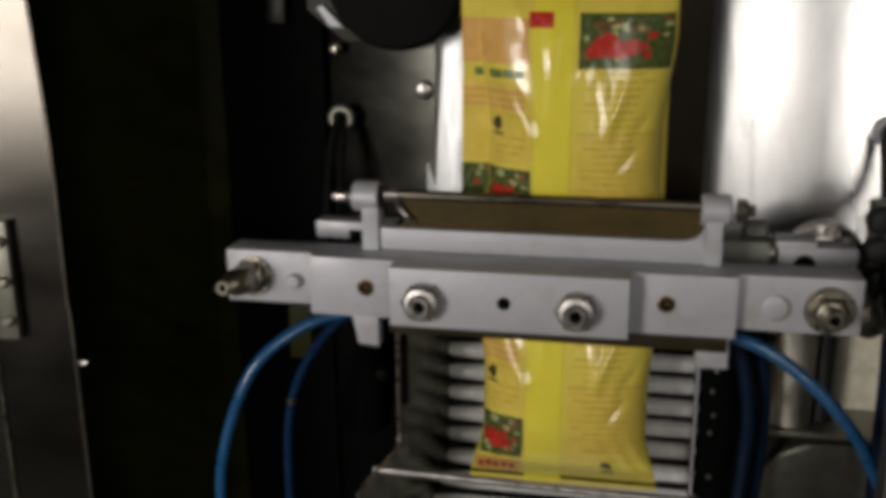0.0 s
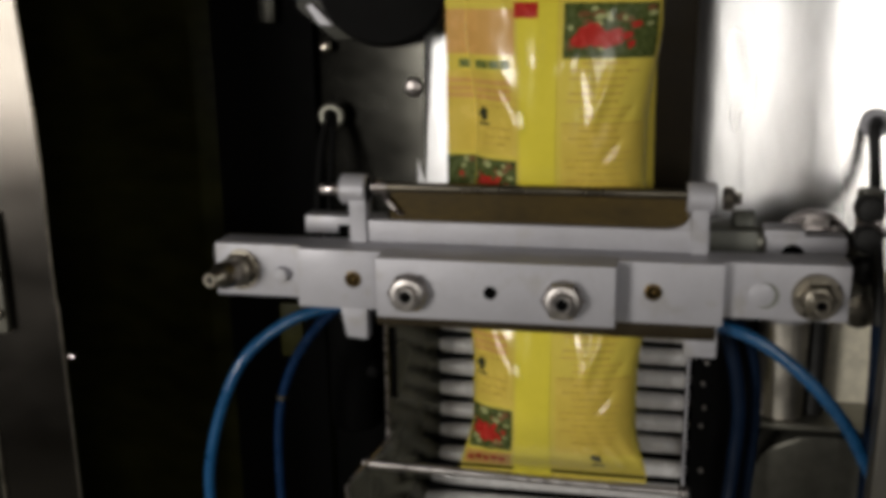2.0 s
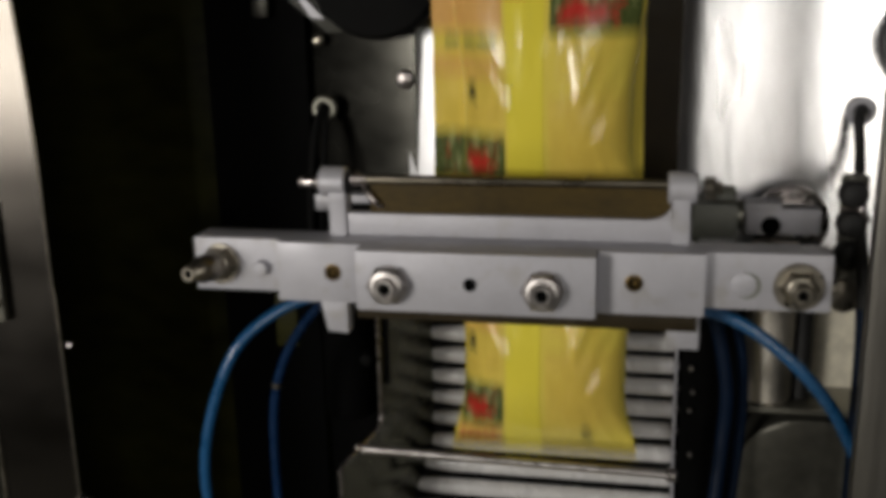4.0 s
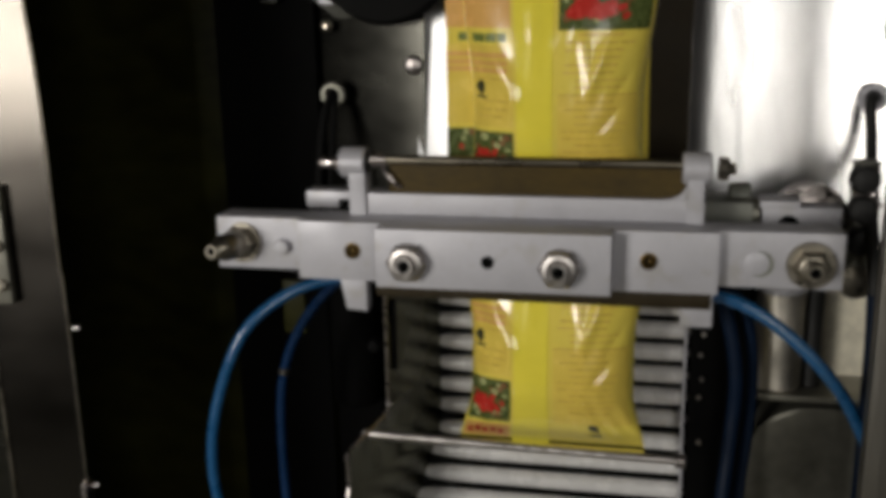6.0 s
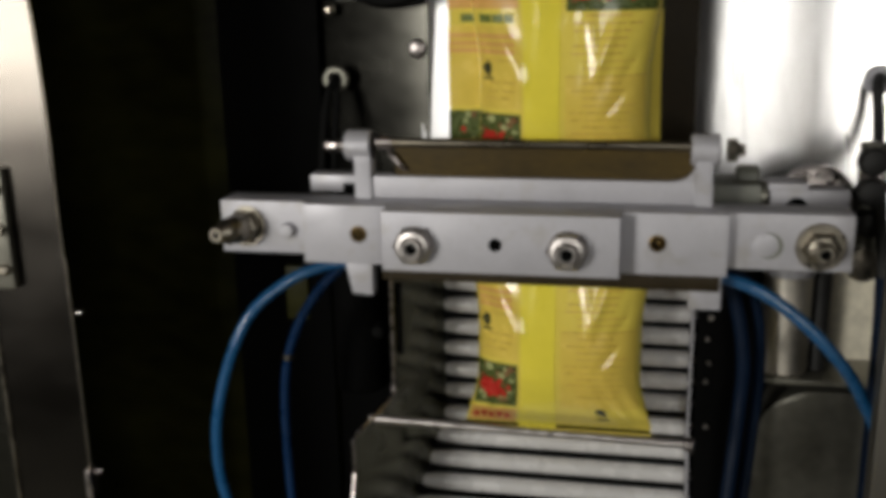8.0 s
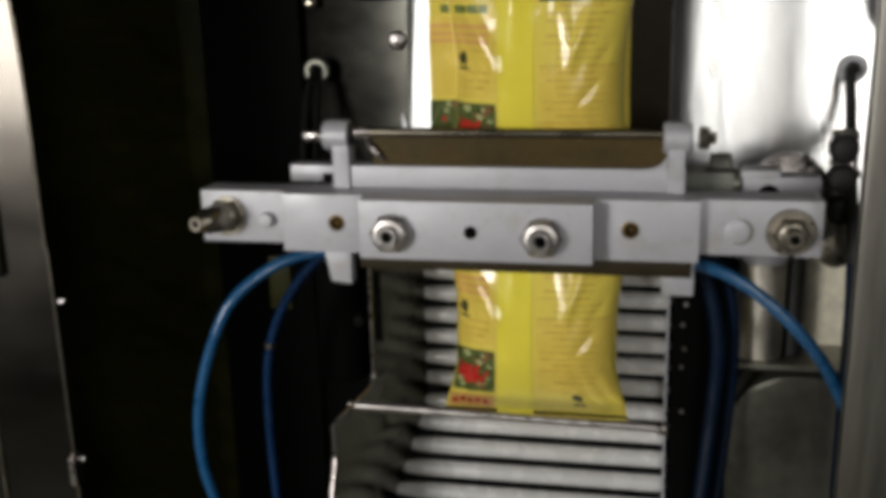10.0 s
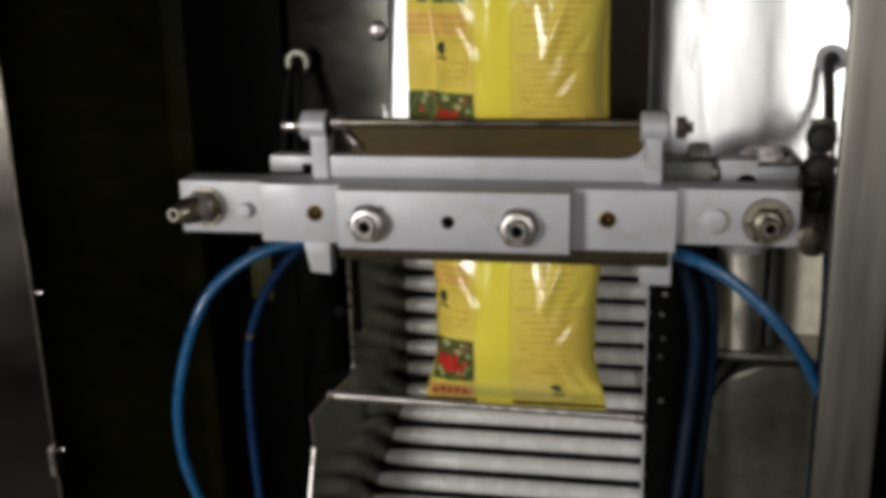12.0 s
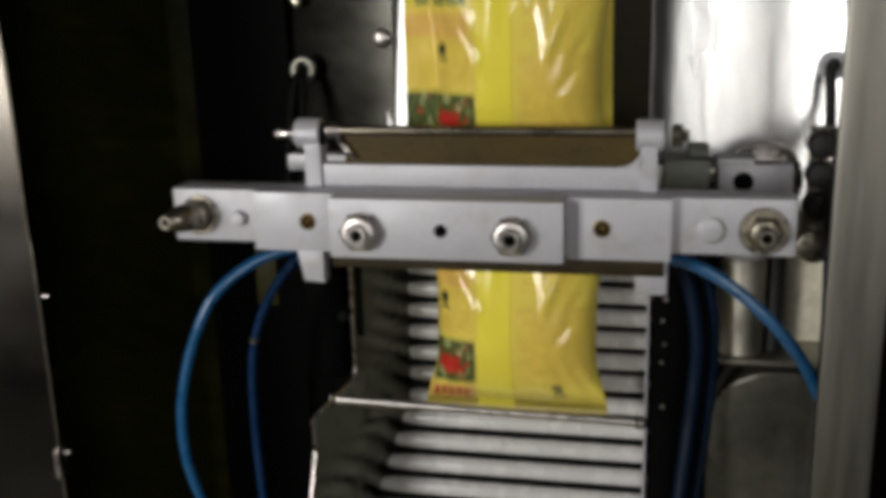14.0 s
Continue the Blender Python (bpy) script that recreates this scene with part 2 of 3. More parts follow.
def housing():
    """Back sheets, side sheets and the two front posts of the packing machine."""
    back = thing("back_panel", "brushed stainless steel back panel of the packing machine", "panel", kind="structure")
    part("bright_sheet", sheet([[(x, PLATE_Y + 0.09 * (z - 0.1) + 0.0012 * math.sin(11 * x + 5 * z) - 2.2 * max(0, -0.088 - x) ** 2 + 0.0045 * math.exp(-((x - 0.147) / 0.011) ** 2), z)
                                 for x in np.linspace(-0.108, 0.60, 150)]
                                for z in np.linspace(-0.035, 1.0, 24)], 0.003), PLATE, back, "bright brushed stainless sheet")
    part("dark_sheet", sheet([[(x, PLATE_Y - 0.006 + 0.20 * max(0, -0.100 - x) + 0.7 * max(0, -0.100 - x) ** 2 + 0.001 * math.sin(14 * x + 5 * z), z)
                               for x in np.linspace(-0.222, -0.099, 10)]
                              for z in np.linspace(-0.03, 1.0, 20)], 0.003), PLATE_DARK, back, "stainless sheet with a rivet, its dark reflection put into the colour")
    # Two black sheets stand in for the shade low and right in the housing.
    part("lower_sheet", box(-0.213, 0.60, PLATE_Y + 0.02, PLATE_Y + 0.023, -0.9, -0.034, 0), GUARD_SHADE, back, "lower sheet, black for the shade it lies in")
    part("shade_sheet", sheet([[(x, PLATE_Y + 0.012 + 0.10 * (-0.215 - x), z) for x in np.linspace(-0.325, -0.215, 4)] for z in np.linspace(-0.9, 1.0, 6)], 0.002), GUARD_SHADE, back,
         "black sheet added for the shade in the housing")
    part("rivet", lathe([(0.0095, 0), (0.0095, -0.004), (0.007, -0.008), (0.002, -0.0095)], "y", (-0.110, PLATE_Y - 0.006, 0.131)),
         ZINC, back, "round steel rivet head")
    for x, z in ((-0.2, 0.168), (-0.186, 0.213), (-0.198, 0.30)):
        part("rivet", lathe([(0.006, 0), (0.006, -0.003), (0.002, -0.006)], "y", (x, PLATE_Y + 0.004, z)), DARKZINC, back)
    left = thing("side_panel", "olive steel side sheet inside the machine housing, darkened for shade", "panel", kind="structure")
    part("side_sheet", sheet([[(x, PLATE_Y + 0.05 + 0.02 * math.sin(5 * x + 2 * z), z) for x in np.linspace(-0.80, -0.215, 14)]
                              for z in np.linspace(-0.9, 1.0, 16)], 0.003), INNER, left)
    right = thing("side_panel", "stainless side sheet inside the machine housing", "panel", kind="structure")
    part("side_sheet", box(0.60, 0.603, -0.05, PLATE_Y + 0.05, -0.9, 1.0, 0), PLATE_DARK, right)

    # left front post, turned a little towards the opening
    post = thing("front_post", "brushed stainless door post with small screws at its edge", "post",
                 pose(-0.336, -0.058, 0, 0, 0, 6.5), kind="structure")
    def bow(z):
        f = min(1, max(0, (0.14 - z) / 0.16))
        return (-0.0115 * max(0.0, (z + 0.06) / 0.26) ** 1.2 if z < 0.5 else -0.028) - 0.0065 * f * f * (3 - 2 * f)
    levels = (-0.95, -0.5, *np.linspace(-0.06, 0.5, 12), 1.0)
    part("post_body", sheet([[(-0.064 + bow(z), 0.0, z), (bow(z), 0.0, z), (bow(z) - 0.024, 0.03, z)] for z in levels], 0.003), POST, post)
    part("post_rim", hose([(bow(z) - 0.0005, 0.0008, z) for z in levels], 0.0013, 8, 3), DARKZINC, post, "bright rounded post edge")
    part("post_rim", hose([(-0.0645 + bow(z), -0.0008, z) for z in levels], 0.0018, 8, 3), DARKZINC, post, "bright rounded post edge")
    for z in (-0.059, -0.201):
        part("screw", lathe([(0.0028, -0.001), (0.0028, 0.003), (0.0018, 0.0033), (0.0018, 0.0045), (0.003, 0.005), (0.003, 0.0065)], "x",
                            (-0.0065, 0.006, z), 12), ZINC, post, "small protruding screw")
    part("clip", box(-0.0105, -0.0057, -0.004, 0.01, -0.222, -0.196, 0.0006), ZINC, post, "small bright steel clip")
    hinge = thing("door_hinge", "grey cast door hinge on the post", "hinge", pose(-0.336, -0.058, 0, 0, 0, 6.5))
    part("hinge_leaf", box(-0.064, -0.045, -0.010, 0, -0.035, 0.062, 0.003), DULL, hinge)
    for z in (-0.018, 0.014, 0.046):
        part("hinge_screw", lathe([(0.005, 0), (0.005, -0.003), (0.003, -0.0045)], "y", (-0.052, -0.010, z), 14), DARKZINC, hinge)
    part("hinge_barrel", rod(0.008, -0.035, 0.062, "z", (-0.068, -0.004, 0)), DULL, hinge)

    # Added sheet: keeps the left window's light off the inner sheets.
    front = thing("front_light_block", "dark sheet added beside the door post to block window light", "cover", kind="structure")
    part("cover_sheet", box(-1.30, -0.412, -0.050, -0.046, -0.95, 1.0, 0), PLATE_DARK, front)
    post = thing("front_post", "broad brushed stainless door post", "post", pose(0.272, -0.06, 0, 0, 0, -8), kind="structure")
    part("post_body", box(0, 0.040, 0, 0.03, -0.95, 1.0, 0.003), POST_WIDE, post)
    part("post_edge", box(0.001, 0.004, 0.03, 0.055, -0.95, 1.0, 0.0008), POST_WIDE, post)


# ---------------------------------------------------------------- sealing jaws
def stud_bolt(parent, x, y, z, out, washer=0.0150, nut=0.0163, height=0.0105, collar=0.0132, stud=0.0082, lean=(0, 0), metal=None):
    """Washer, chamfered hexagon nut and a hollow stud end, standing out towards -y."""
    steel = metal or BOLT
    m = pose(x, y, z, lean[0], 0, lean[1])
    part("washer", lathe([(washer, 0), (washer, -0.0018), (washer - 0.0007, -0.0024), (0.007, -0.0025)], "y"), steel, parent,
         "zinc-plated washer", m)
    part("nut", lathe([(nut - 0.0006, -0.0024), (nut, -0.0032), (nut, -height + 0.0034), (nut - 0.0030, -height), (0.0075, -height)], "y",
                      (0, 0, 0), 6), steel, parent, "zinc-plated hexagon nut", m)
    part("nut_collar", lathe([(collar, -height + 0.0004), (collar, -height - 0.0014), (collar - 0.0012, -height - 0.0022),
                              (stud + 0.0008, -height - 0.0022), (stud + 0.0006, -height - 0.0008)], "y", (0, 0, 0), 28), steel, parent,
         "raised round collar of the nut", m)
    part("stud", lathe([(stud, -height), (stud, -out + 0.0012), (stud - 0.0012, -out), (stud * 0.60, -out),
                        (stud * 0.56, -out + 0.006), (0.0005, -out + 0.007)], "y", (0, 0, 0), 24), steel, parent, "stud with a hollow end", m)
    part("stud_bore", lathe([(stud * 0.57, -out + 0.0022), (stud * 0.57, -out + 0.0016), (0.0008, -out + 0.0015)], "y", (0, 0, 0), 16), VOID, parent, "", m)
    k = 0
    while height + 0.004 + 0.0018 * k < out - 0.002:
        h = -height - 0.004 - 0.0018 * k
        part("thread", lathe([(stud - 0.0001, h + 0.0005), (stud + 0.0006, h), (stud - 0.0001, h - 0.0005)], "y", (0, 0, 0), 16), steel, parent, "", m)
        k += 1


def front_jaw():
    jaw = thing("sealing_jaw", "matt aluminium horizontal sealing jaw with studs and nuts", "sealing jaw")
    part("carrier_bar", box(-0.239, 0.261, 0.012, 0.044, -0.0215, 0.0225, 0.0012), ALU, jaw)
    part("side_block", box(-0.164, -0.0935, 0.0, 0.0118, -0.025, 0.0235, 0.0010), ALU, jaw)
    part("side_block", box(0.0903, 0.1695, 0.0, 0.0118, -0.025, 0.0235, 0.0010), ALU, jaw)
    part("center_block", box(-0.0935, 0.0900, -0.020, 0.0118, -0.0235, 0.0240, 0.0012), ALU, jaw)
    part("seal_bar", box(-0.108, 0.156, 0.0445, 0.056, -0.022, 0.022, 0.001), DARKZINC, jaw, "dull steel sealing bar")
    # Strip reaches lower than needed, as the shade below the jaw.
    part("under_strip", box(-0.10, 0.165, 0.004, 0.05, -0.0385, -0.0255, 0.001), BROWNBACK, jaw, "dark strip under the jaw, deepened for the jaw's shade")
    part("rear_ledge", box(-0.112, 0.159, 0.030, 0.043, 0.0230, 0.0415, 0.0012), ALU, jaw)
    # ears that carry the rod
    for x0, x1, boss in ((-0.127, -0.113, -1), (0.145, 0.158, 1)):
        ear = part("ear", prism([(0.028, 0.023), (0.046, 0.023), (0.046, 0.052), (0.0475, 0.066), (0.044, 0.075), (0.037, 0.078),
                                 (0.030, 0.075), (0.0265, 0.066), (0.028, 0.052)], "x", x0, x1, 0.001), ALU, jaw)
        part("boss", rod(0.0125, x0 - 0.008 if boss < 0 else x0 - 0.004, x1 if boss < 0 else x1 + 0.005, "x", (0, 0.037, 0.066), 28, 0.0015), ALU, jaw)
    part("rod", rod(0.0040, -0.106, 0.150, "x", (0, 0.034, 0.069), 20), RODSTEEL, jaw, "polished steel cloth rod")
    part("rod_collar", lathe([(0.0065, -0.108), (0.0065, -0.103), (0.0045, -0.100), (0.0045, -0.096)], "x", (0, 0.034, 0.069), 16), ZINC, jaw)
    part("rod_tip", lathe([(0.0058, -0.134), (0.0062, -0.139), (0.0048, -0.141), (0.0050, -0.150), (0.0040, -0.1525), (0.0022, -0.1525), (0.002, -0.148)], "x", (0, 0.034, 0.066), 14), ZINC, jaw)
    part("lock_nut", lathe([(0.009, 0.168), (0.0095, 0.169), (0.0095, 0.175), (0.0085, 0.176), (0.005, 0.176), (0.005, 0.181)], "x", (0, 0.037, 0.066), 6), DARKZINC,
         jaw, "dark lock nut")
    part("spring_hook", hose([(-0.100, 0.034, 0.066), (-0.095, 0.030, 0.058), (-0.088, 0.031, 0.050), (-0.084, 0.034, 0.047)], 0.0022, 8, 5), ZINC, jaw)
    part("ptfe_cloth", sheet([[(x, 0.036 + 0.0015 * math.sin(30 * x) * (0.068 - z) / 0.03, z) for x in np.linspace(-0.094, 0.146, 24)]
                              for z in np.linspace(0.040, 0.0675, 6)], 0.0006), PTFE, jaw, "brown PTFE release cloth")
    # feet below the bar
    part("foot", prism([(-0.136, -0.0255), (-0.112, -0.0255), (-0.1125, -0.0575), (-0.130, -0.0560)], "y", 0.018, 0.034, 0.0015), ALU, jaw)
    part("gusset", prism([(0.1445, 0.0416), (0.1445, 0.0540), (0.1425, 0.0485), (0.1385, 0.0446), (0.1325, 0.0424), (0.1260, 0.0416)], "y", 0.030, 0.043), ALU, jaw)
    part("foot", box(0.143, 0.168, 0.018, 0.034, -0.058, -0.0255, 0.002), ALU, jaw)
    # bolts
    stud_bolt(jaw, -0.0668, -0.020, -0.0015, 0.0160)
    stud_bolt(jaw, 0.0515, -0.020, -0.0020, 0.0160)
    stud_bolt(jaw, 0.2375, 0.012, -0.002, 0.0240, washer=0.0185, nut=0.0140, collar=0.0100, stud=0.0072, metal=DARKZINC)
    stud_bolt(jaw, -0.2165, 0.012, 0.001, 0.0500, washer=0.0172, nut=0.0150, height=0.0110, collar=0.0128, stud=0.0060, lean=(-5, -8), metal=DARKZINC)
    part("coupling", lathe([(0.0112, -0.012), (0.0118, -0.013), (0.0112, -0.030), (0.0085, -0.035), (0.0062, -0.037)], "y", (0, 0, 0), 12), DARKZINC, jaw,
         "dull steel hexagon coupling on the stud", pose(-0.2165, 0.012, 0.001, -5, 0, -8))
    part("pin", lathe([(0.0062, 0), (0.0062, -0.006), (0.0052, -0.007), (0.001, -0.0072)], "y", (-0.181, 0.0118, -0.001), 22), ALU, jaw)
    part("plug", lathe([(0.0092, 0), (0.0092, -0.0010), (0.0084, -0.0014), (0.001, -0.0014)], "y", (0.198, 0.0118, -0.002), 24), ALU, jaw)
    # Darker disc set off to the right, the shaded crescent of the groove.
    part("plug_groove_shade", lathe([(0.0102, 0), (0.0102, -0.0006), (0.001, -0.0007)], "y", (0.2005, 0.0118, -0.0025), 24), GREY, jaw)
    for x in (-0.1175, 0.1175):
        part("screw_recess", lathe([(0.0068, 0), (0.0068, -0.0006), (0.0056, -0.0010), (0.0050, -0.0004), (0.001, -0.0004)], "y", (x, -0.0002, 0), 22), BRASS, jaw,
             "brass-coloured socket screw")
        part("screw_socket", lathe([(0.0042, 0), (0.0042, -0.0012), (0.002, -0.0012), (0.0015, -0.0022), (0.0004, -0.0023)], "y", (x, -0.0003, 0), 6), VOID, jaw)
        part("screw_glint", lathe([(0.0018, 0), (0.0018, -0.003), (0.0008, -0.0035)], "y", (x + 0.001, -0.0003, 0.0005), 10), BRASS, jaw)
    part("hole", lathe([(0.0052, 0), (0.0052, -0.0006), (0.001, -0.00065)], "y", (-0.004, -0.0199, 0), 22), VOID, jaw, "dark drilled hole")
    return jaw


def rear_jaw():
    """The opposite jaw, whose ends show behind the front one."""
    jaw = thing("rear_jaw", "grey aluminium rear sealing jaw with bright end bars", "sealing jaw")
    part("heater_block", box(-0.105, 0.168, 0.082, 0.122, -0.018, 0.025, 0.0015), DULL, jaw)
    part("end_bar", box(-0.182, -0.112, 0.078, 0.100, 0.017, 0.032, 0.001), ALU, jaw)
    part("end_slot", box(-0.152, -0.125, 0.0772, 0.079, 0.0165, 0.025, 0.0004), VOID, jaw)
    part("cross_slide", box(0.161, 0.200, 0.075, 0.125, 0.000, 0.031, 0.003), GREY, jaw, "dull grey slide block")
    part("slide_sleeve", rod(0.0125, 0.176, 0.206, "x", (0, 0.088, 0.020), 24, 0.002), DULL, jaw, "pale grey sleeve")
    part("slide_cap", rod(0.010, 0.181, 0.199, "x", (0, 0.10, 0.033), 22, 0.002), GREY, jaw)
    part("end_bar", box(0.207, 0.269, 0.080, 0.105, 0.004, 0.027, 0.0012), ALU, jaw)
    part("end_bar_cap", box(0.205, 0.236, 0.076, 0.105, 0.0265, 0.0325, 0.001), ALU, jaw)
    part("end_hole", rod(0.0085, 0.0790, 0.0815, "y", (0.228, 0, 0.0120), 22, 0.0005), VOID, jaw, "dark round hole")
    part("chain_wheel", lathe([(0.010, 0.106), (0.0295, 0.1065), (0.0318, 0.1085), (0.0318, 0.117), (0.029, 0.119), (0.010, 0.119)], "y",
                              (0.2475, 0, 0.009), 44), BLACK, jaw, "dark flange wheel")
    part("wheel_rim", lathe([(0.0308, 0.1045), (0.0332, 0.1060), (0.0332, 0.1160), (0.0310, 0.1180)], "y", (0.2475, 0, 0.009), 44), ZINC, jaw, "bright wheel rim")
    for k in range(7):
        a = radians(33 + 19 * k)
        part("wheel_bolt", lathe([(0.0036, 0.1045), (0.0036, 0.1008), (0.0028, 0.0998), (0.0008, 0.0996)], "y",
                                 (0.2475 + 0.0252 * math.cos(a), 0, 0.009 + 0.0252 * math.sin(a)), 6), BOLT, jaw, "bright bolt head")
    return jaw


def rear_fittings():
    pipe = thing("air_manifold", "black round air fittings on a grey pipe", "pneumatic fitting")
    part("pipe", rod(0.011, -0.045, 0.062, "z", (0.289, 0.105, 0)), DULL, pipe)
    part("pipe_end", lathe([(0.010, 0), (0.014, -0.003), (0.014, -0.012), (0.008, -0.014)], "y", (0.285, 0.10, -0.037), 20), DARKZINC, pipe)
    for z in (0.049, 0.024, -0.002):
        part("round_fitting", lathe([(0.0105, 0), (0.0118, -0.002), (0.0118, -0.012), (0.0095, -0.016), (0.004, -0.018)], "y", (0.286, 0.10, z), 26), BLACK, pipe,
             "black round fitting")
    part("elbow", hose([(0.280, 0.098, 0.036), (0.291, 0.090, 0.038), (0.298, 0.092, 0.026)], 0.0036, 10, 8), ZINC, pipe)
    for sx, x in ((-1, -0.193), (1, 0.309)):
        eye = thing("cable_eye", "grey plastic cable eye on the back panel with a black cable", "cable guide", group="cable eyes on the back panel")
        bm = bmesh.new()
        n, k = 28, 10
        rings = []
        for i in range(n):
            a = 2 * math.pi * i / n
            rings.append([bm.verts.new((x + (0.0095 + 0.0040 * math.cos(b)) * math.cos(a), PLATE_Y - 0.008 + 0.004 * math.sin(b),
                                        0.102 + (0.0095 + 0.0040 * math.cos(b)) * math.sin(a))) for b in (2 * math.pi * j / k for j in range(k))])
        for i in range(n):
            for j in range(k):
                bm.faces.new((rings[i][j], rings[(i + 1) % n][j], rings[(i + 1) % n][(j + 1) % k], rings[i][(j + 1) % k]))
        # Left ring is darker: its dim corner is put into the colour.
        part("ring", bm, DULL if sx < 0 else ALU, eye)
        part("ring_hole", rod(0.009, -0.002, 0.0, "y", (x, PLATE_Y - 0.004, 0.102), 20, 0.0003), VOID, eye)
        if sx < 0:
            part("cable", hose([(x, PLATE_Y - 0.01, 0.103), (x - 0.003, PLATE_Y - 0.03, 0.085), (x - 0.004, PLATE_Y - 0.05, 0.03), (x - 0.004, PLATE_Y - 0.06, -0.06)], 0.0040), SOOT, eye)
            part("cable", hose([(x + 0.002, PLATE_Y - 0.012, 0.100), (x + 0.006, PLATE_Y - 0.028, 0.08), (x + 0.008, PLATE_Y - 0.05, 0.03), (x + 0.005, PLATE_Y - 0.06, -0.06)], 0.0032), SOOT, eye)
        else:
            part("cable", hose([(x - 0.001, PLATE_Y - 0.012, 0.104), (0.303, 0.182, 0.098), (0.303, 0.168, 0.075), (0.301, 0.148, 0.053), (0.296, 0.11, 0.033), (0.293, 0.075, -0.002), (0.295, 0.062, -0.04)], 0.0050), BLACK, eye)
            part("cable", hose([(0.295, 0.062, -0.038), (0.297, 0.062, -0.10), (0.298, 0.062, -0.30)], 0.0062), DARKBLUE, eye)
    # black round boss high on the back panel
    knob = thing("rubber_roller", "black rubber pull roller in a steel bracket", "roller")
    part("roller_body", lathe([(0.050, PLATE_Y - 0.006), (0.064, PLATE_Y - 0.012), (0.067, PLATE_Y - 0.030), (0.062, PLATE_Y - 0.045), (0.02, PLATE_Y - 0.050)], "y", (-0.130, 0, 0.236), 40),
         SOOT, knob)
    part("bracket", prism([(-0.222, 0.205), (-0.186, 0.176), (-0.165, 0.176), (-0.165, 0.30), (-0.222, 0.30)], "y", PLATE_Y - 0.010, PLATE_Y - 0.006), INNER, knob, "steel bracket plate")
    part("bracket_tip", prism([(-0.211, 0.207), (-0.206, 0.209), (-0.186, 0.189), (-0.199, 0.190)], "y", PLATE_Y - 0.016, PLATE_Y - 0.0105), ALU, knob, "bright bent bracket corner")
    part("bracket_arm", box(-0.268, -0.248, PLATE_Y + 0.0, PLATE_Y + 0.03, 0.19, 0.40, 0.002), PLATE_DARK, knob)
    drum = thing("rubber_roller", "black rubber roller end beside the bright sheet", "roller")
    part("roller_body", lathe([(0.030, PLATE_Y - 0.004), (0.040, PLATE_Y - 0.010), (0.042, PLATE_Y - 0.030), (0.036, PLATE_Y - 0.045), (0.01, PLATE_Y - 0.048)], "y", (0.362, 0, 0.165), 36), BLACK, drum)
    # Plate added for the dark brown stripe right of the film.
    back = thing("film_stripe_plate", "dark brown plate behind the film, added for the dark stripe beside it", "plate", kind="")
    part("stripe_plate", box(-0.030, 0.148, 0.135, 0.141, 0.028, 0.9, 0.002), BROWNBACK, back)
    part("stripe_foot", box(-0.02, 0.136, 0.141, PLATE_Y - 0.003, 0.5, 0.52, 0.002), BROWNBACK, back)


# ---------------------------------------------------------------- roller chute
SLOPE = math.tan(radians(27))


def roller_y(z):
    return 0.112 if z > -0.19 else 0.112 - (-0.19 - z) * SLOPE


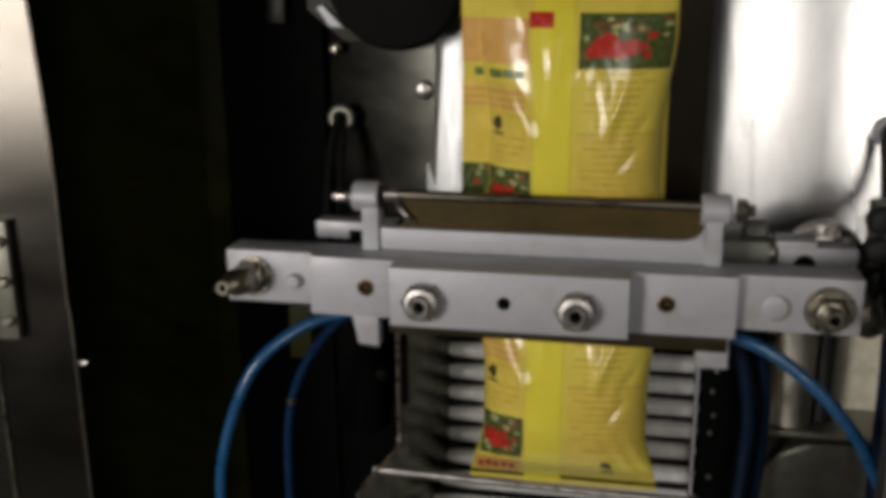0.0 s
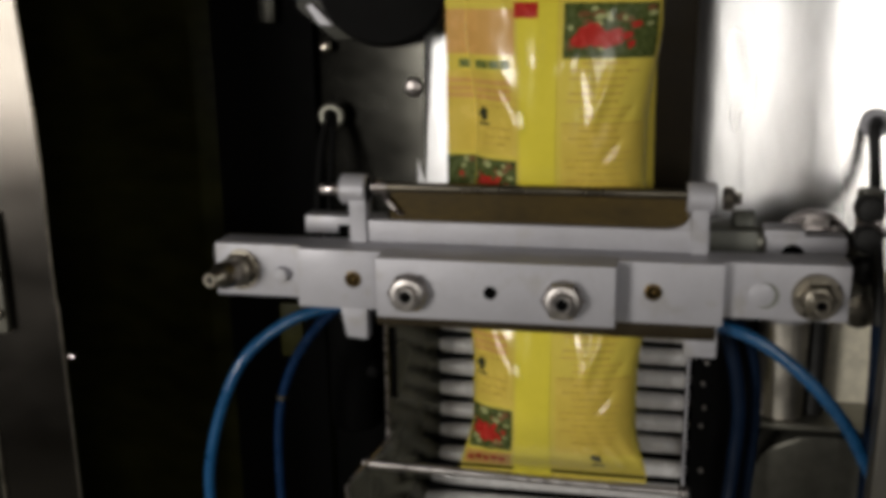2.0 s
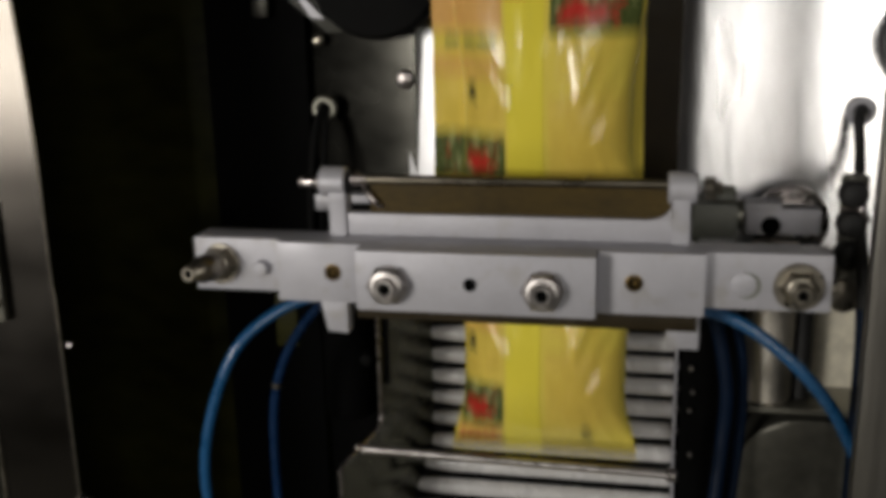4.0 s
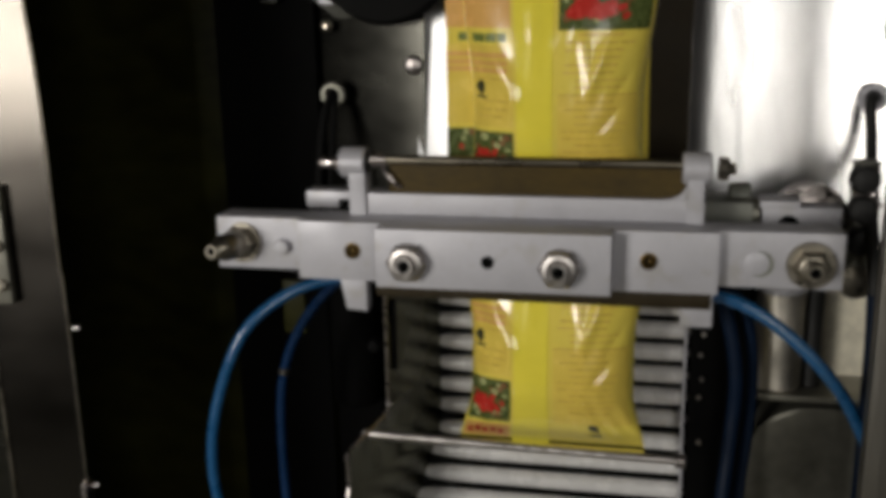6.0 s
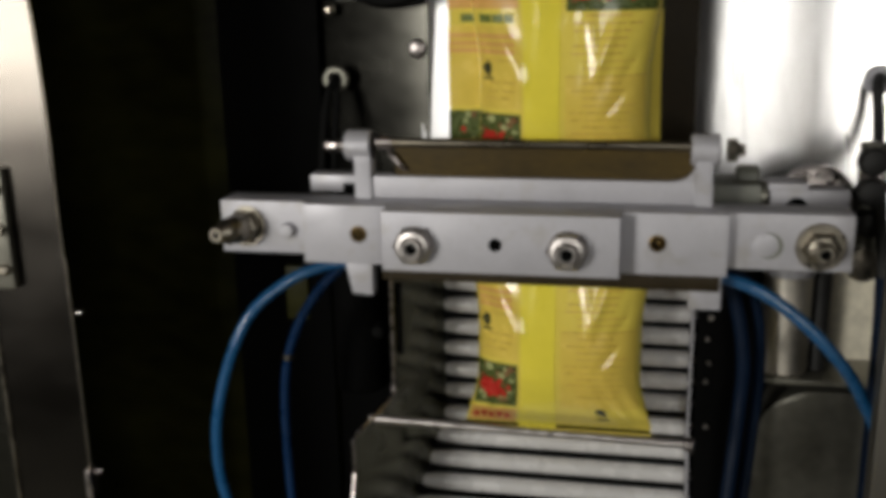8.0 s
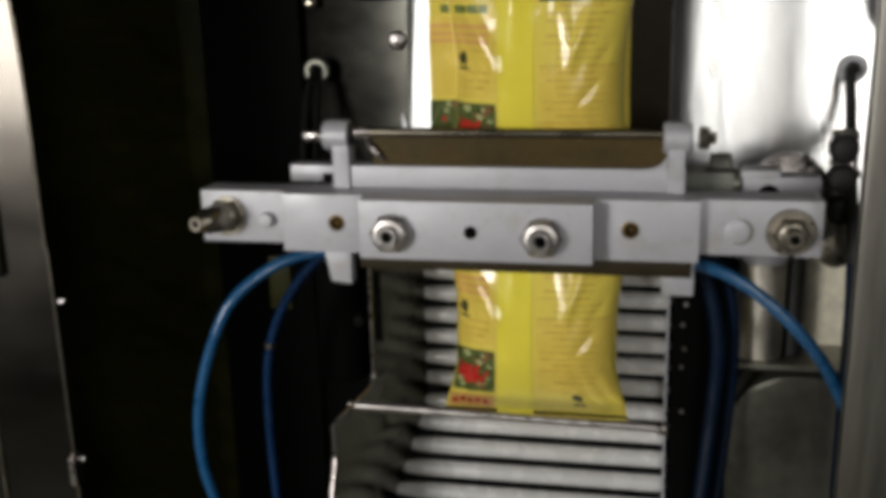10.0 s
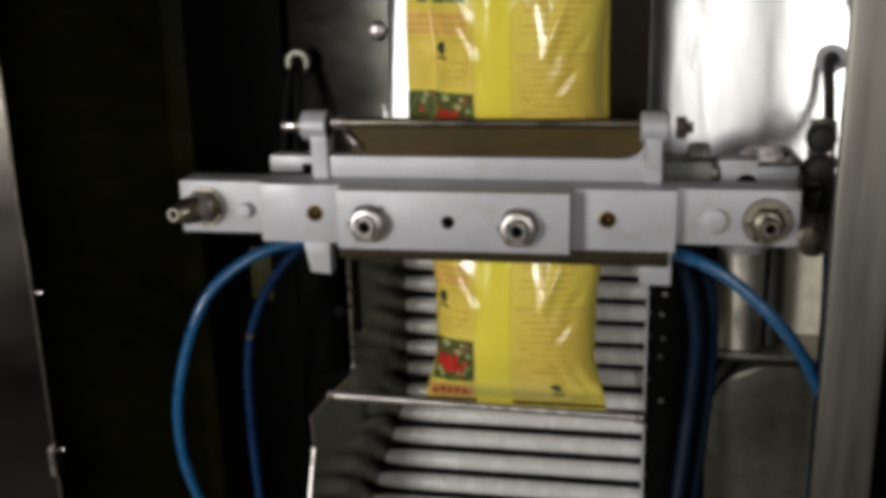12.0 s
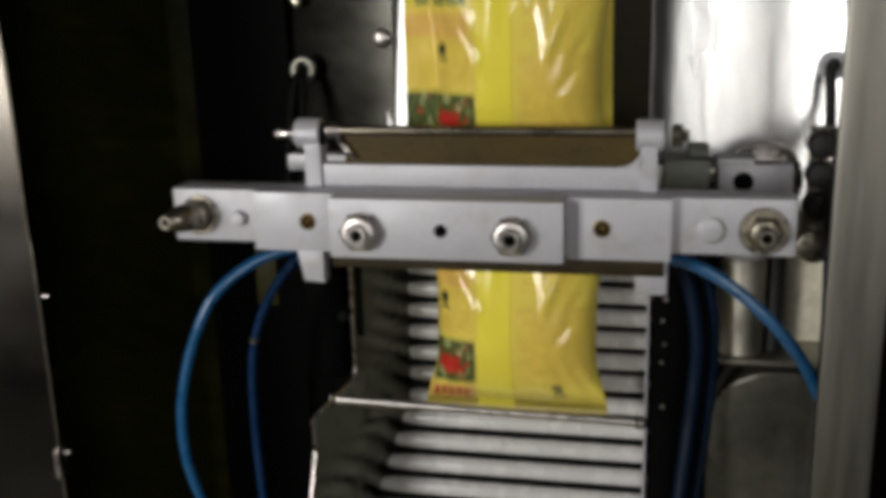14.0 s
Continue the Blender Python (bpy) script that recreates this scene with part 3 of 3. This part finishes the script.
def chute():
    ch = thing("roller_chute", "stainless chute with grey plastic rollers", "chute")
    z = -0.030
    while z > -0.52:
        y = roller_y(z)
        x0 = -0.076 - 0.30 * max(0, -z - 0.20)
        r = part("roller", lathe([(0.0022, x0), (0.0042, x0 + 0.002), (0.0060, x0 + 0.009), (0.0071, x0 + 0.018), (0.0079, x0 + 0.034), (0.0079, 0.1495), (0.0064, 0.151)],
                                 "x", (0, y, z), 20), ROLLER, ch)
        part("axle", rod(0.0032, 0.151, 0.158, "x", (0, y, z), 10), ZINC, r)
        z -= 0.0212 * (1 if z > -0.19 else math.cos(radians(27)))
    rows = []
    for k in range(90):
        z = -0.040 - 0.48 * k / 89
        f = min(1, max(0, (-z - 0.143) / 0.018))
        f = f * f * (3 - 2 * f)
        front_y = 0.015 * (1 - f) - 0.040 * f - max(0, -z - 0.19) * SLOPE
        front_x = -0.0960 - 0.0210 * f
        back_y = roller_y(z) - 0.004
        back_x = -0.071 - 0.30 * max(0, -z - 0.20)
        rows.append([(front_x + (back_x - front_x) * u, front_y + (back_y - front_y) * u, z) for u in (0, 0.04, 0.35, 0.7, 1)])
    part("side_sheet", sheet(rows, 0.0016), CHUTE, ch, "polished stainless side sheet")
    edge = [rows[i][0] for i in range(0, 90, 2)]
    part("side_rim", hose(edge, 0.0015, 8, 3), ZINC, ch, "bright rolled edge")
    part("slot_bar", box(-0.0925, -0.0895, 0.021, 0.027, -0.110, -0.048, 0.001), GUARD_SHADE, ch, "dark slotted strip")
    part("front_rod", hose([(-0.111, -0.012, -0.1545), (0.02, -0.011, -0.1575), (0.146, -0.010, -0.160)], 0.0036, 12, 8), BOLT, ch, "polished steel guide rod")
    part("rod_bolt", lathe([(0.0055, 0.143), (0.0055, 0.150), (0.003, 0.152)], "x", (0, -0.010, -0.160), 14), ZINC, ch)
    # right-hand flange and the black chain guard with bright bolts
    rows = []
    for k in range(20):
        z = -0.034 - 0.486 * k / 19
        y = roller_y(z)
        rows.append([(0.152, y - 0.030, z), (0.1535, y - 0.005, z), (0.1535, y + 0.02, z)])
    part("flange", sheet(rows, 0.0015), ALU, ch, "grey flange")
    rows = []
    for k in range(20):
        z = -0.034 - 0.486 * k / 19
        y = roller_y(z) - 0.03
        rows.append([(0.1555, y, z), (0.175, y + 0.004, z), (0.205, y + 0.03, z)])
    part("chain_guard", sheet(rows, 0.0015), GUARD_SHADE, ch, "black chain guard")
    for k, z in enumerate((-0.066, -0.085, -0.104, -0.126, -0.143, -0.185)):
        part("guard_bolt", lathe([(0.0020, 0), (0.0020, -0.003), (0.0012, -0.0040)], "y", (0.164 + 0.002 * (k % 2), roller_y(z) - 0.0305, z), 10),
             BOLT, ch, "small bolt head")
    part("rear_sheet", box(-0.08, 0.16, 0.135, 0.138, -0.5, -0.034, 0), GUARD_SHADE, ch)
    part("support_leg", box(-0.02, 0.02, 0.141, 0.17, FLOOR_Z, -0.05, 0.002), DULL, ch)


def lower_fittings():
    cyl = thing("shaft_column", "polished steel shaft column with a dark collar", "shaft")
    part("shaft", rod(0.021, -0.143, 0.0, "z", (0.232, 0.12, 0), 30, 0.002), SATIN, cyl)
    part("collar", rod(0.0225, -0.055, -0.035, "z", (0.232, 0.12, 0), 30, 0.002), ALU, cyl)
    part("dark_rod", rod(0.008, -0.143, 0.0, "z", (0.261, 0.125, 0), 20, 0.001), BLACK, cyl)
    pan = thing("shelf_plate", "beige-grey sheet with a steel ledge", "plate")
    part("upright", box(0.268, 0.33, 0.150, 0.154, -0.143, -0.02, 0.001), BEIGE, pan)
    part("ledge", box(0.212, 0.335, 0.094, 0.160, -0.148, -0.143, 0.0012), DULL, pan)
    n = [(0.204, -0.40)] + [(0.262 - 0.058 * math.cos(radians(a)), -0.212 + 0.058 * math.sin(radians(a))) for a in range(0, 91, 10)] + [(0.332, -0.154), (0.332, -0.40)]
    dome = thing("cover_plate", "dull steel cover with a rounded corner", "cover")
    part("cover_sheet", prism(n, "y", 0.096, 0.16, 0.003), DULL, dome)
    # dark pneumatic parts left of the chute
    val = thing("air_cylinder", "black air cylinder with dull fittings", "pneumatic cylinder")
    part("barrel", rod(0.026, -0.20, -0.05, "z", (-0.165, 0.16, 0), 26, 0.003), GUARD_SHADE, val)
    part("barrel_cap", box(-0.195, -0.135, 0.13, 0.19, -0.062, -0.045, 0.003), GUARD_SHADE, val)
    for x, y, z in ((-0.155, 0.12, -0.085), (-0.135, 0.115, -0.125)):
        part("fitting", lathe([(0.006, 0.012), (0.006, -0.004), (0.0035, -0.006), (0.001, -0.0065)], "y", (x, y, z), 12), SOOT, val, "small dull fitting")
    part("mount", box(-0.238, -0.215, 0.15, 0.16, -0.13, -0.075, 0.002), INNER, val, "dark mounting tab")


def hoses():
    h = thing("air_hose", "blue plastic air hose curving down from the jaw", "hose", group="blue air hoses")
    part("tube", hose([(-0.118, 0.032, -0.033), (-0.145, 0.020, -0.0315), (-0.1785, 0.001, -0.0415), (-0.2105, -0.018, -0.0710), (-0.2336, -0.026, -0.1306), (-0.2406, -0.03, -0.1872), (-0.2321, -0.028, -0.2452), (-0.2078, -0.01, -0.3312)], 0.0046), BLUE, h)
    h = thing("air_hose", "blue plastic air hose, its shadow put into a darker blue", "hose", group="blue air hoses")
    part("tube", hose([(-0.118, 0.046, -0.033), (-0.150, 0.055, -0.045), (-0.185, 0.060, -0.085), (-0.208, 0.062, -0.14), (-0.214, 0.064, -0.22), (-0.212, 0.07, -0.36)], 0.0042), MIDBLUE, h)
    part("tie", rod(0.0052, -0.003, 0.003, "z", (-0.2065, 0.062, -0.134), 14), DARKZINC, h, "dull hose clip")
    h = thing("air_hose", "blue plastic air hose curving down from the jaw", "hose", group="blue air hoses")
    part("tube", hose([(0.150, 0.034, -0.034), (0.180, 0.030, -0.037), (0.212, 0.026, -0.052), (0.250, 0.022, -0.085), (0.280, 0.022, -0.128), (0.305, 0.03, -0.20), (0.31, 0.05, -0.36)], 0.0052), BLUE, h)
    h = thing("air_hose", "blue plastic air hose, its shadow put into a darker blue", "hose", group="blue air hoses")
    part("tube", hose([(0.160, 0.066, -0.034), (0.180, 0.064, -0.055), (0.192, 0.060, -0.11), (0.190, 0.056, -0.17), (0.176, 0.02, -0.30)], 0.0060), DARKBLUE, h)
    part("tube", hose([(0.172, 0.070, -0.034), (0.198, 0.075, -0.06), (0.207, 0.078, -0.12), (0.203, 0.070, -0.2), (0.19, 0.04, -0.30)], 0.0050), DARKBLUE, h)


# ---------------------------------------------------------------- pouches
HALF, LONG, THICK = 0.0750, 0.222, 0.0330


# folds in the film: u, v, slant, half length, half width, height
CREASES = ((-0.82, 0.50, -1.0, 0.13, 0.080, -0.0018), (-0.62, 0.52, -1.4, 0.12, 0.100, 0.0032), (-0.48, 0.40, 0.3, 0.08, 0.070, 0.0016),
           (0.46, 0.50, 0.9, 0.09, 0.070, 0.0030), (0.34, 0.54, -0.5, 0.10, 0.060, 0.0022), (0.62, 0.34, 2.4, 0.05, 0.055, -0.0020),
           (0.76, 0.46, 1.6, 0.06, 0.060, -0.0018), (-0.22, 0.72, 0.05, 0.14, 0.070, 0.0012), (-0.62, 0.86, -1.4, 0.07, 0.080, 0.0022),
           (0.58, 0.86, 1.4, 0.07, 0.080, 0.0020), (0.10, 0.64, 0.8, 0.05, 0.090, 0.0014), (-0.86, 0.20, 1.6, 0.06, 0.060, 0.0016),
           (0.84, 0.14, -1.8, 0.05, 0.060, 0.0018))


def soft_step(a, b, x):
    t = min(1.0, max(0.0, (x - a) / (b - a)))
    return t * t * (3 - 2 * t)


def half_width(v):
    """Wide at the flat seals, drawn in where the liquid fills the film."""
    return 0.0772 + 0.0018 * math.exp(-(v / 0.10) ** 2) - 0.0085 * soft_step(0.0, 0.24, v) * (1 - soft_step(0.42, 0.78, v)) - 0.001 * soft_step(0.78, 1.0, v)


def surface(u, v, side=-1, lift=0.0):
    """A filled pouch: u across (-1 to 1), v from the bottom seal (0) to the top (1)."""
    s = max(0.0, min(1.0, (v - 0.03) / 0.94))
    belly = soft_step(0.0, 0.30, s) ** 0.55 * (1 - 1.5 * max(0.0, s - 0.30) ** 2) * soft_step(0.0, 0.16, 1 - s)
    x = u * half_width(v)
    d = THICK * belly * max(0.0, 1 - abs(u) ** 3) ** 0.62
    fade = max(0.0, 1 - abs(u) ** 6) * min(1, 12 * s * (1 - s))
    p = Vector((x * 34, v * 3.4, 3.0 + side))
    q = Vector((x * 60 + v * 5, v * 9 - x * 40, 7.0 + side))
    d += fade * (WRINKLE * 0.75 * noise.noise(p) + WRINKLE * 0.30 * abs(noise.noise(q)))
    for cu, cv, lean, reach, wide, high in CREASES:
        along, off = (v - cv), (u - cu - lean * (v - cv))
        d += fade * high * math.exp(-(along / reach) ** 2 - (off / wide) ** 2)
    corner = abs(u) ** 2 * math.exp(-((s - 0.10) / 0.09) ** 2)
    d += fade * 0.0024 * corner * math.sin(30 * u + 40 * v)
    return (x, side * (d + 0.0004) + side * lift, (v - 0.5) * LONG)


def flap(parent, way, wide):
    """The flat edge of the film tube, which folds in behind the belly once the pouch is filled."""
    bm = bmesh.new()
    rows = []
    inner = HALF - 0.014
    for v in np.linspace(0.07, 1.0, 24):
        edge = HALF + wide - 0.0022 * math.sin(math.pi * v)
        rows.append([(way * (inner + (edge - inner) * f), -0.002 + (-0.0028 if way < 0 else 0.0115) * f + 0.0008 * math.sin(9 * v + 4 * f), (v - 0.5) * LONG) for f in (0, 0.3, 0.6, 1.0)])
    fl = part("film_edge", sheet(rows, 0.0005), YELLOW, parent)

    def strip(name, v0, v1, mat, label, f0=0.0, lift=0.0):
        rows = []
        for v in np.linspace(v0, v1, 6):
            row = []
            for f in (0.0, 0.5, 1.0 - 0.8 * f0):
                g = (0.004 + (wide + 0.0085) * f) / (wide + 0.014)
                row.append((way * (HALF - 0.010 + (wide + 0.0085) * f), -0.0030 - lift + (-0.0028 if way < 0 else 0.0115) * g + 0.0008 * math.sin(9 * v + 4 * g), (v - 0.5) * LONG))
            rows.append(row)
        part(name, sheet(rows, 0.0003), mat, fl, label)

    if way < 0:
        strip("orange_panel", 0.66, 0.815, ORANGE, "orange printed panel")
        strip("leaf_print", 0.112, 0.293, GREENINK, "dark green leaf print")
        strip("side_panel", 0.31, 0.60, MUSTARD, "mustard printed panel")
        strip("heading_end", 0.612, 0.640, DARKINK, "dark green bar of unreadable print", 0.45, 0.0003)
        for v in (0.565, 0.537, 0.512):
            strip("orange_line", v - 0.009, v + 0.008, ORANGE, "orange bar of unreadable print", 0.0, 0.0003)
        rnd = random.Random(11)
        for mat, label, n in ((BROWNINK, "brown shadow print", 5), (REDINK, "red blossom print", 2), (PALEGREEN, "pale green leaf print", 6)):
            bm = bmesh.new()
            for _ in range(n):
                f0, v0 = rnd.uniform(0.2, 0.85), rnd.uniform(0.125, 0.27)
                cells = []
                for v in (v0, v0 + rnd.uniform(0.010, 0.022)):
                    row = []
                    for f in (f0, f0 + rnd.uniform(0.08, 0.14)):
                        g = (0.004 + (wide + 0.0085) * f) / (wide + 0.014)
                        row.append((way * (HALF - 0.010 + (wide + 0.0085) * f), -0.0037 - 0.0028 * g + 0.0008 * math.sin(9 * v + 4 * g), (v - 0.5) * LONG))
                    cells.append(row)
                sheet(cells, 0.0002, bm)
            tagged(part("print_flecks", bm, mat, fl, label), kind="stuff")
    else:
        strip("leaf_print", 0.65, 0.835, GREENINK, "dark green leaf print")
    return fl


def patch(u0, u1, v0, v1, lift=0.0004, nu=10, nv=10, bm=None):
    bm = bm or bmesh.new()
    nu, nv = max(nu, int((u1 - u0) / 0.024) + 2), max(nv, int((v1 - v0) / 0.012) + 2)
    g = [[bm.verts.new(surface(u, v, -1, lift)) for u in np.linspace(u0, u1, nu)] for v in np.linspace(v0, v1, nv)]
    for a, b in zip(g, g[1:]):
        for i in range(nu - 1):
            bm.faces.new((a[i], a[i + 1], b[i + 1], b[i]))
    return bm


def spot(u, v, ru, rv, lift=0.0007, bm=None, sides=14, rough=0.25):
    bm = bm or bmesh.new()
    c = bm.verts.new(surface(u, v, -1, lift))
    rings = []
    for f in (0.5, 1.0):
        rings.append([bm.verts.new(surface(u + f * ru * (1 + rough * math.sin(3 * a + 9 * u)) * math.cos(a),
                                           v + f * rv * (1 + rough * math.cos(2 * a + 7 * v)) * math.sin(a), -1, lift))
                      for a in (2 * math.pi * i / sides for i in range(sides))])
    for i in range(sides):
        bm.faces.new((c, rings[0][i], rings[0][(i + 1) % sides]))
        bm.faces.new((rings[0][i], rings[1][i], rings[1][(i + 1) % sides], rings[0][(i + 1) % sides]))
    return bm


def picture(parent, u0, u1, v0, v1, rnd):
    """A printed garden picture: dark leaves, pale leaves and red blossom."""
    part("picture_ground", patch(u0, u1, v0, v1, 0.0004), GREENINK, parent, "dark green leaf print")
    bm = bmesh.new()
    for _ in range(12):
        spot(rnd.uniform(u0 + 0.06, u1 - 0.05), rnd.uniform(v0 + 0.015, v1 - 0.012), rnd.uniform(0.02, 0.05), rnd.uniform(0.006, 0.014), 0.0007, bm, 8)
    part("pale_leaves", bm, PALEGREEN, parent, "pale green leaf print")
    bm = bmesh.new()
    for _ in range(10):
        spot(rnd.uniform(u0 + 0.06, u1 - 0.05), rnd.uniform(v0 + 0.015, v1 - 0.012), rnd.uniform(0.03, 0.07), rnd.uniform(0.008, 0.018), 0.0006, bm, 9)
    part("brown_leaves", bm, BROWNINK, parent, "brown shadow print between the leaves")
    bm = bmesh.new()
    spot(u0 + (u1 - u0) * 0.28, v0 + (v1 - v0) * 0.42, (u1 - u0) * 0.19, (v1 - v0) * 0.22, 0.0010, bm, 18, 0.3)
    spot(u0 + (u1 - u0) * 0.50, v0 + (v1 - v0) * 0.36, (u1 - u0) * 0.16, (v1 - v0) * 0.17, 0.0011, bm, 16, 0.35)
    for _ in range(9):
        spot(u0 + (u1 - u0) * rnd.uniform(0.12, 0.80), v0 + (v1 - v0) * rnd.uniform(0.25, 0.62), (u1 - u0) * rnd.uniform(0.04, 0.07),
             (v1 - v0) * rnd.uniform(0.05, 0.10), 0.0012, bm, 9)
    part("red_blossom", bm, REDINK, parent, "red blossom print")


def pouch():
    """One yellow pouch of the film web, with its print and back seam."""
    rnd = random.Random(5)
    po = thing("film_pouch", "glossy yellow printed plastic pouch filled with liquid", "pouch", group="pouches of the film web")
    bm = bmesh.new()
    nu, nv = 84, 90
    us = 0.65 * np.linspace(-1, 1, nu) + 0.35 * np.sin(np.linspace(-math.pi / 2, math.pi / 2, nu))
    for side in (-1, 1):
        g = [[bm.verts.new(surface(u, v, side)) for u in us] for v in np.linspace(0, 1, nv)]
        for a, b in zip(g, g[1:]):
            for i in range(nu - 1):
                bm.faces.new((a[i], a[i + 1], b[i + 1], b[i]))
    bmesh.ops.remove_doubles(bm, verts=bm.verts, dist=0.0009)
    part("film", bm, YELLOW, po)
    flap(po, -1, 0.0200)
    flap(po, 1, 0.0035)
    part("back_seam", patch(-0.42, -0.015, 0.0, 1.0, 0.0007, 10, 56), FIN, po, "plain bright yellow overlapping seam")
    part("orange_panel", patch(-0.97, -0.46, 0.66, 0.815), ORANGE, po, "orange printed panel")
    part("orange_strip", patch(-0.97, -0.46, 0.035, 0.095), ORANGE, po, "orange printed strip")
    for v in (0.565, 0.537, 0.512):
        part("orange_line", patch(-0.95, -0.52, v - 0.009, v + 0.008, 0.0006, 6, 3), ORANGE, po, "orange bar of unreadable print")
    part("panel_rule", patch(-0.97, -0.48, 0.478, 0.485, 0.0007, 8, 2), TEXTINK, po)
    part("side_panel", patch(-0.97, -0.46, 0.31, 0.60, 0.00035), MUSTARD, po, "mustard printed panel")
    part("text_panel", patch(0.05, 0.93, 0.12, 0.425), MUSTARD, po, "mustard printed panel")
    picture(po, -0.97, -0.46, 0.112, 0.293, rnd)
    picture(po, 0.04, 0.96, 0.65, 0.835, rnd)
    part("register_mark", patch(-0.46, -0.22, 0.785, 0.838, 0.0016), REDINK, po, "red register mark")
    bm = bmesh.new()
    a = -0.90
    for b in (-0.76, -0.63, -0.52):
        patch(a, b, 0.612, 0.640, 0.0008, 5, 3, bm)
        a = b + 0.015
    tagged(part("green_heading", bm, DARKINK, po, "dark green bar of unreadable print"), kind="stuff")
    bm = bmesh.new()
    v = 0.63
    while v > 0.15:
        if not 0.41 < v < 0.45:
            a, end = 0.10 + rnd.choice((0.0, 0.02, 0.14)), rnd.uniform(0.62, 0.84)
            while a < end - 0.04:
                b = min(end, a + rnd.uniform(0.12, 0.40))
                patch(a, b, v, v + rnd.uniform(0.0055, 0.0095), 0.0008, 4, 2, bm)
                a = b + rnd.uniform(0.012, 0.03)
        v -= 0.0255
    patch(0.05, 0.93, 0.426, 0.432, 0.0008, 12, 2, bm)
    for v in (0.40, 0.37, 0.345):
        a = -0.93 + rnd.uniform(0, 0.1)
        while a < -0.55:
            b = min(-0.50, a + rnd.uniform(0.08, 0.2))
            patch(a, b, v, v + 0.008, 0.0008, 4, 2, bm)
            a = b + rnd.uniform(0.02, 0.05)
    tagged(part("printed_text", bm, TEXTINK, po, "rows of unreadable brown print"), kind="stuff")
    bm = bmesh.new()
    for k in range(5):
        spot(-0.90 + 0.085 * k, 0.062 + 0.006 * (k % 2), 0.034, 0.015, 0.0008, bm, 8)
    tagged(part("red_print_marks", bm, REDINK, po, "row of unreadable red print"), kind="stuff")
    for u, v in ((-0.86, 0.452), (0.50, 0.105)):
        part("printed_emblem", spot(u, v, 0.058, 0.020, 0.0009, None, 12), BLACKINK, po, "small dark round emblem")
        part("emblem_line", patch(u - 0.06, u + 0.07, v - 0.039, v - 0.030, 0.0009, 4, 2), BLACKINK, po)
    return po


hall()
housing()
FRONT = front_jaw()
REAR = rear_jaw()
rear_fittings()
chute()
lower_fittings()
hoses()
FIRST = pouch()
POUCHES = [FIRST] + [copy_thing(FIRST, Matrix.Identity(4)) for _ in range(15)]


# ---------------------------------------------------------------- what moves
BEAT, START, BEATS = 1.249, 0.14, 12
FILM_X, FILM_Y, SEAL_Z, LEAN = 0.0405, 0.065, 0.027, 7
OPEN = ((-0.004, -0.020, 0.001), (0.0, 0.048, 0.0))


def motions():
    beats = [START + BEAT * k for k in range(BEATS)]
    for jaw, way in zip((FRONT, REAR), OPEN):
        rows = [(0.0, pose(0, 0, 0))]
        for t in beats:
            rows += [(t - 0.10, pose(0, 0, 0)), (t - 0.035, pose(*way)), (t + 0.13, pose(*way)), (t + 0.21, pose(0, 0, 0))]
        rows = [r for r in rows if r[0] <= 14.0] + [(14.2, pose(0, 0, 0))]
        walk(jaw, rows)
    for i, po in enumerate(POUCHES):
        z = SEAL_Z + LONG * (i - 0.5)

        def hung(z, lean):
            """The pouch tips about its top seal, so that its foot comes forward."""
            c, q = math.cos(radians(lean)), math.sin(radians(lean))
            return pose(FILM_X, FILM_Y - 0.5 * LONG * q, z + 0.5 * LONG * (1 - c) + 1.0 * 0.5 * LONG * q, -lean)

        tip = LEAN if i == 0 else 0
        rows = [(0.0, hung(z, tip))]
        for k, t in enumerate(beats):
            if k < i:
                ends = LEAN if k == i - 1 else 0
                rows += [(t - 0.08, hung(z, 0)), (t - 0.03, hung(z - 0.05, 0)), (t + 0.07, hung(z - 0.185, 0.6 * ends)), (t + 0.15, hung(z - LONG, ends))]
                z -= LONG
            elif k == i:
                gx, gy = -0.4 + 0.2 * (i % 4), -0.95 + 0.26 * (i // 4)
                rows += [(t - 0.10, hung(z, LEAN)), (t - 0.065, pose(FILM_X, 0.051, z - 0.005, -LEAN - 2)), (t - 0.03, pose(FILM_X + 0.004, 0.040, z - 0.078, -12, 4)),
                         (t + 0.02, pose(FILM_X + 0.002, 0.022, z - 0.150, -19, 3)), (t + 0.07, pose(FILM_X, -0.005, z - 0.205, -24, 2)),
                         (t + 0.12, pose(FILM_X, -0.085, z - 0.41, -28)),
                         (t + 0.30, pose(0.5 * (gx + FILM_X), 0.5 * gy - 0.12, FLOOR_Z + 0.16, -70)), (t + 0.40, pose(gx, gy, FLOOR_Z + 0.018, -89))]
        for ob in po.children:
            if ob.name.startswith("film_edge"):
                way = 1 if ob.data.vertices[0].co.x < 0 else -1
                flat, drawn, folded = pose(0, 0, 0), pose(way * 0.0035, 0.001, 0), pose(way * 0.0300, 0.004, 0)
                if i == 0:
                    walk(ob, [(0.0, folded), (14.0, folded)])
                else:
                    t = beats[i - 1] if i <= BEATS else 99
                    walk(ob, [(0.0, drawn if i == 1 else flat)] + ([(t - 0.95, flat), (t - 0.45, drawn)] if i > 1 else []) + [(t - 0.05, drawn), (t + 0.06, folded), (14.3, folded)]
                         if t < 14 else [(0.0, flat), (14.0, flat)])
        walk(po, rows + [(14.3, rows[-1][1])] if rows[-1][0] < 14.25 else rows)


motions()
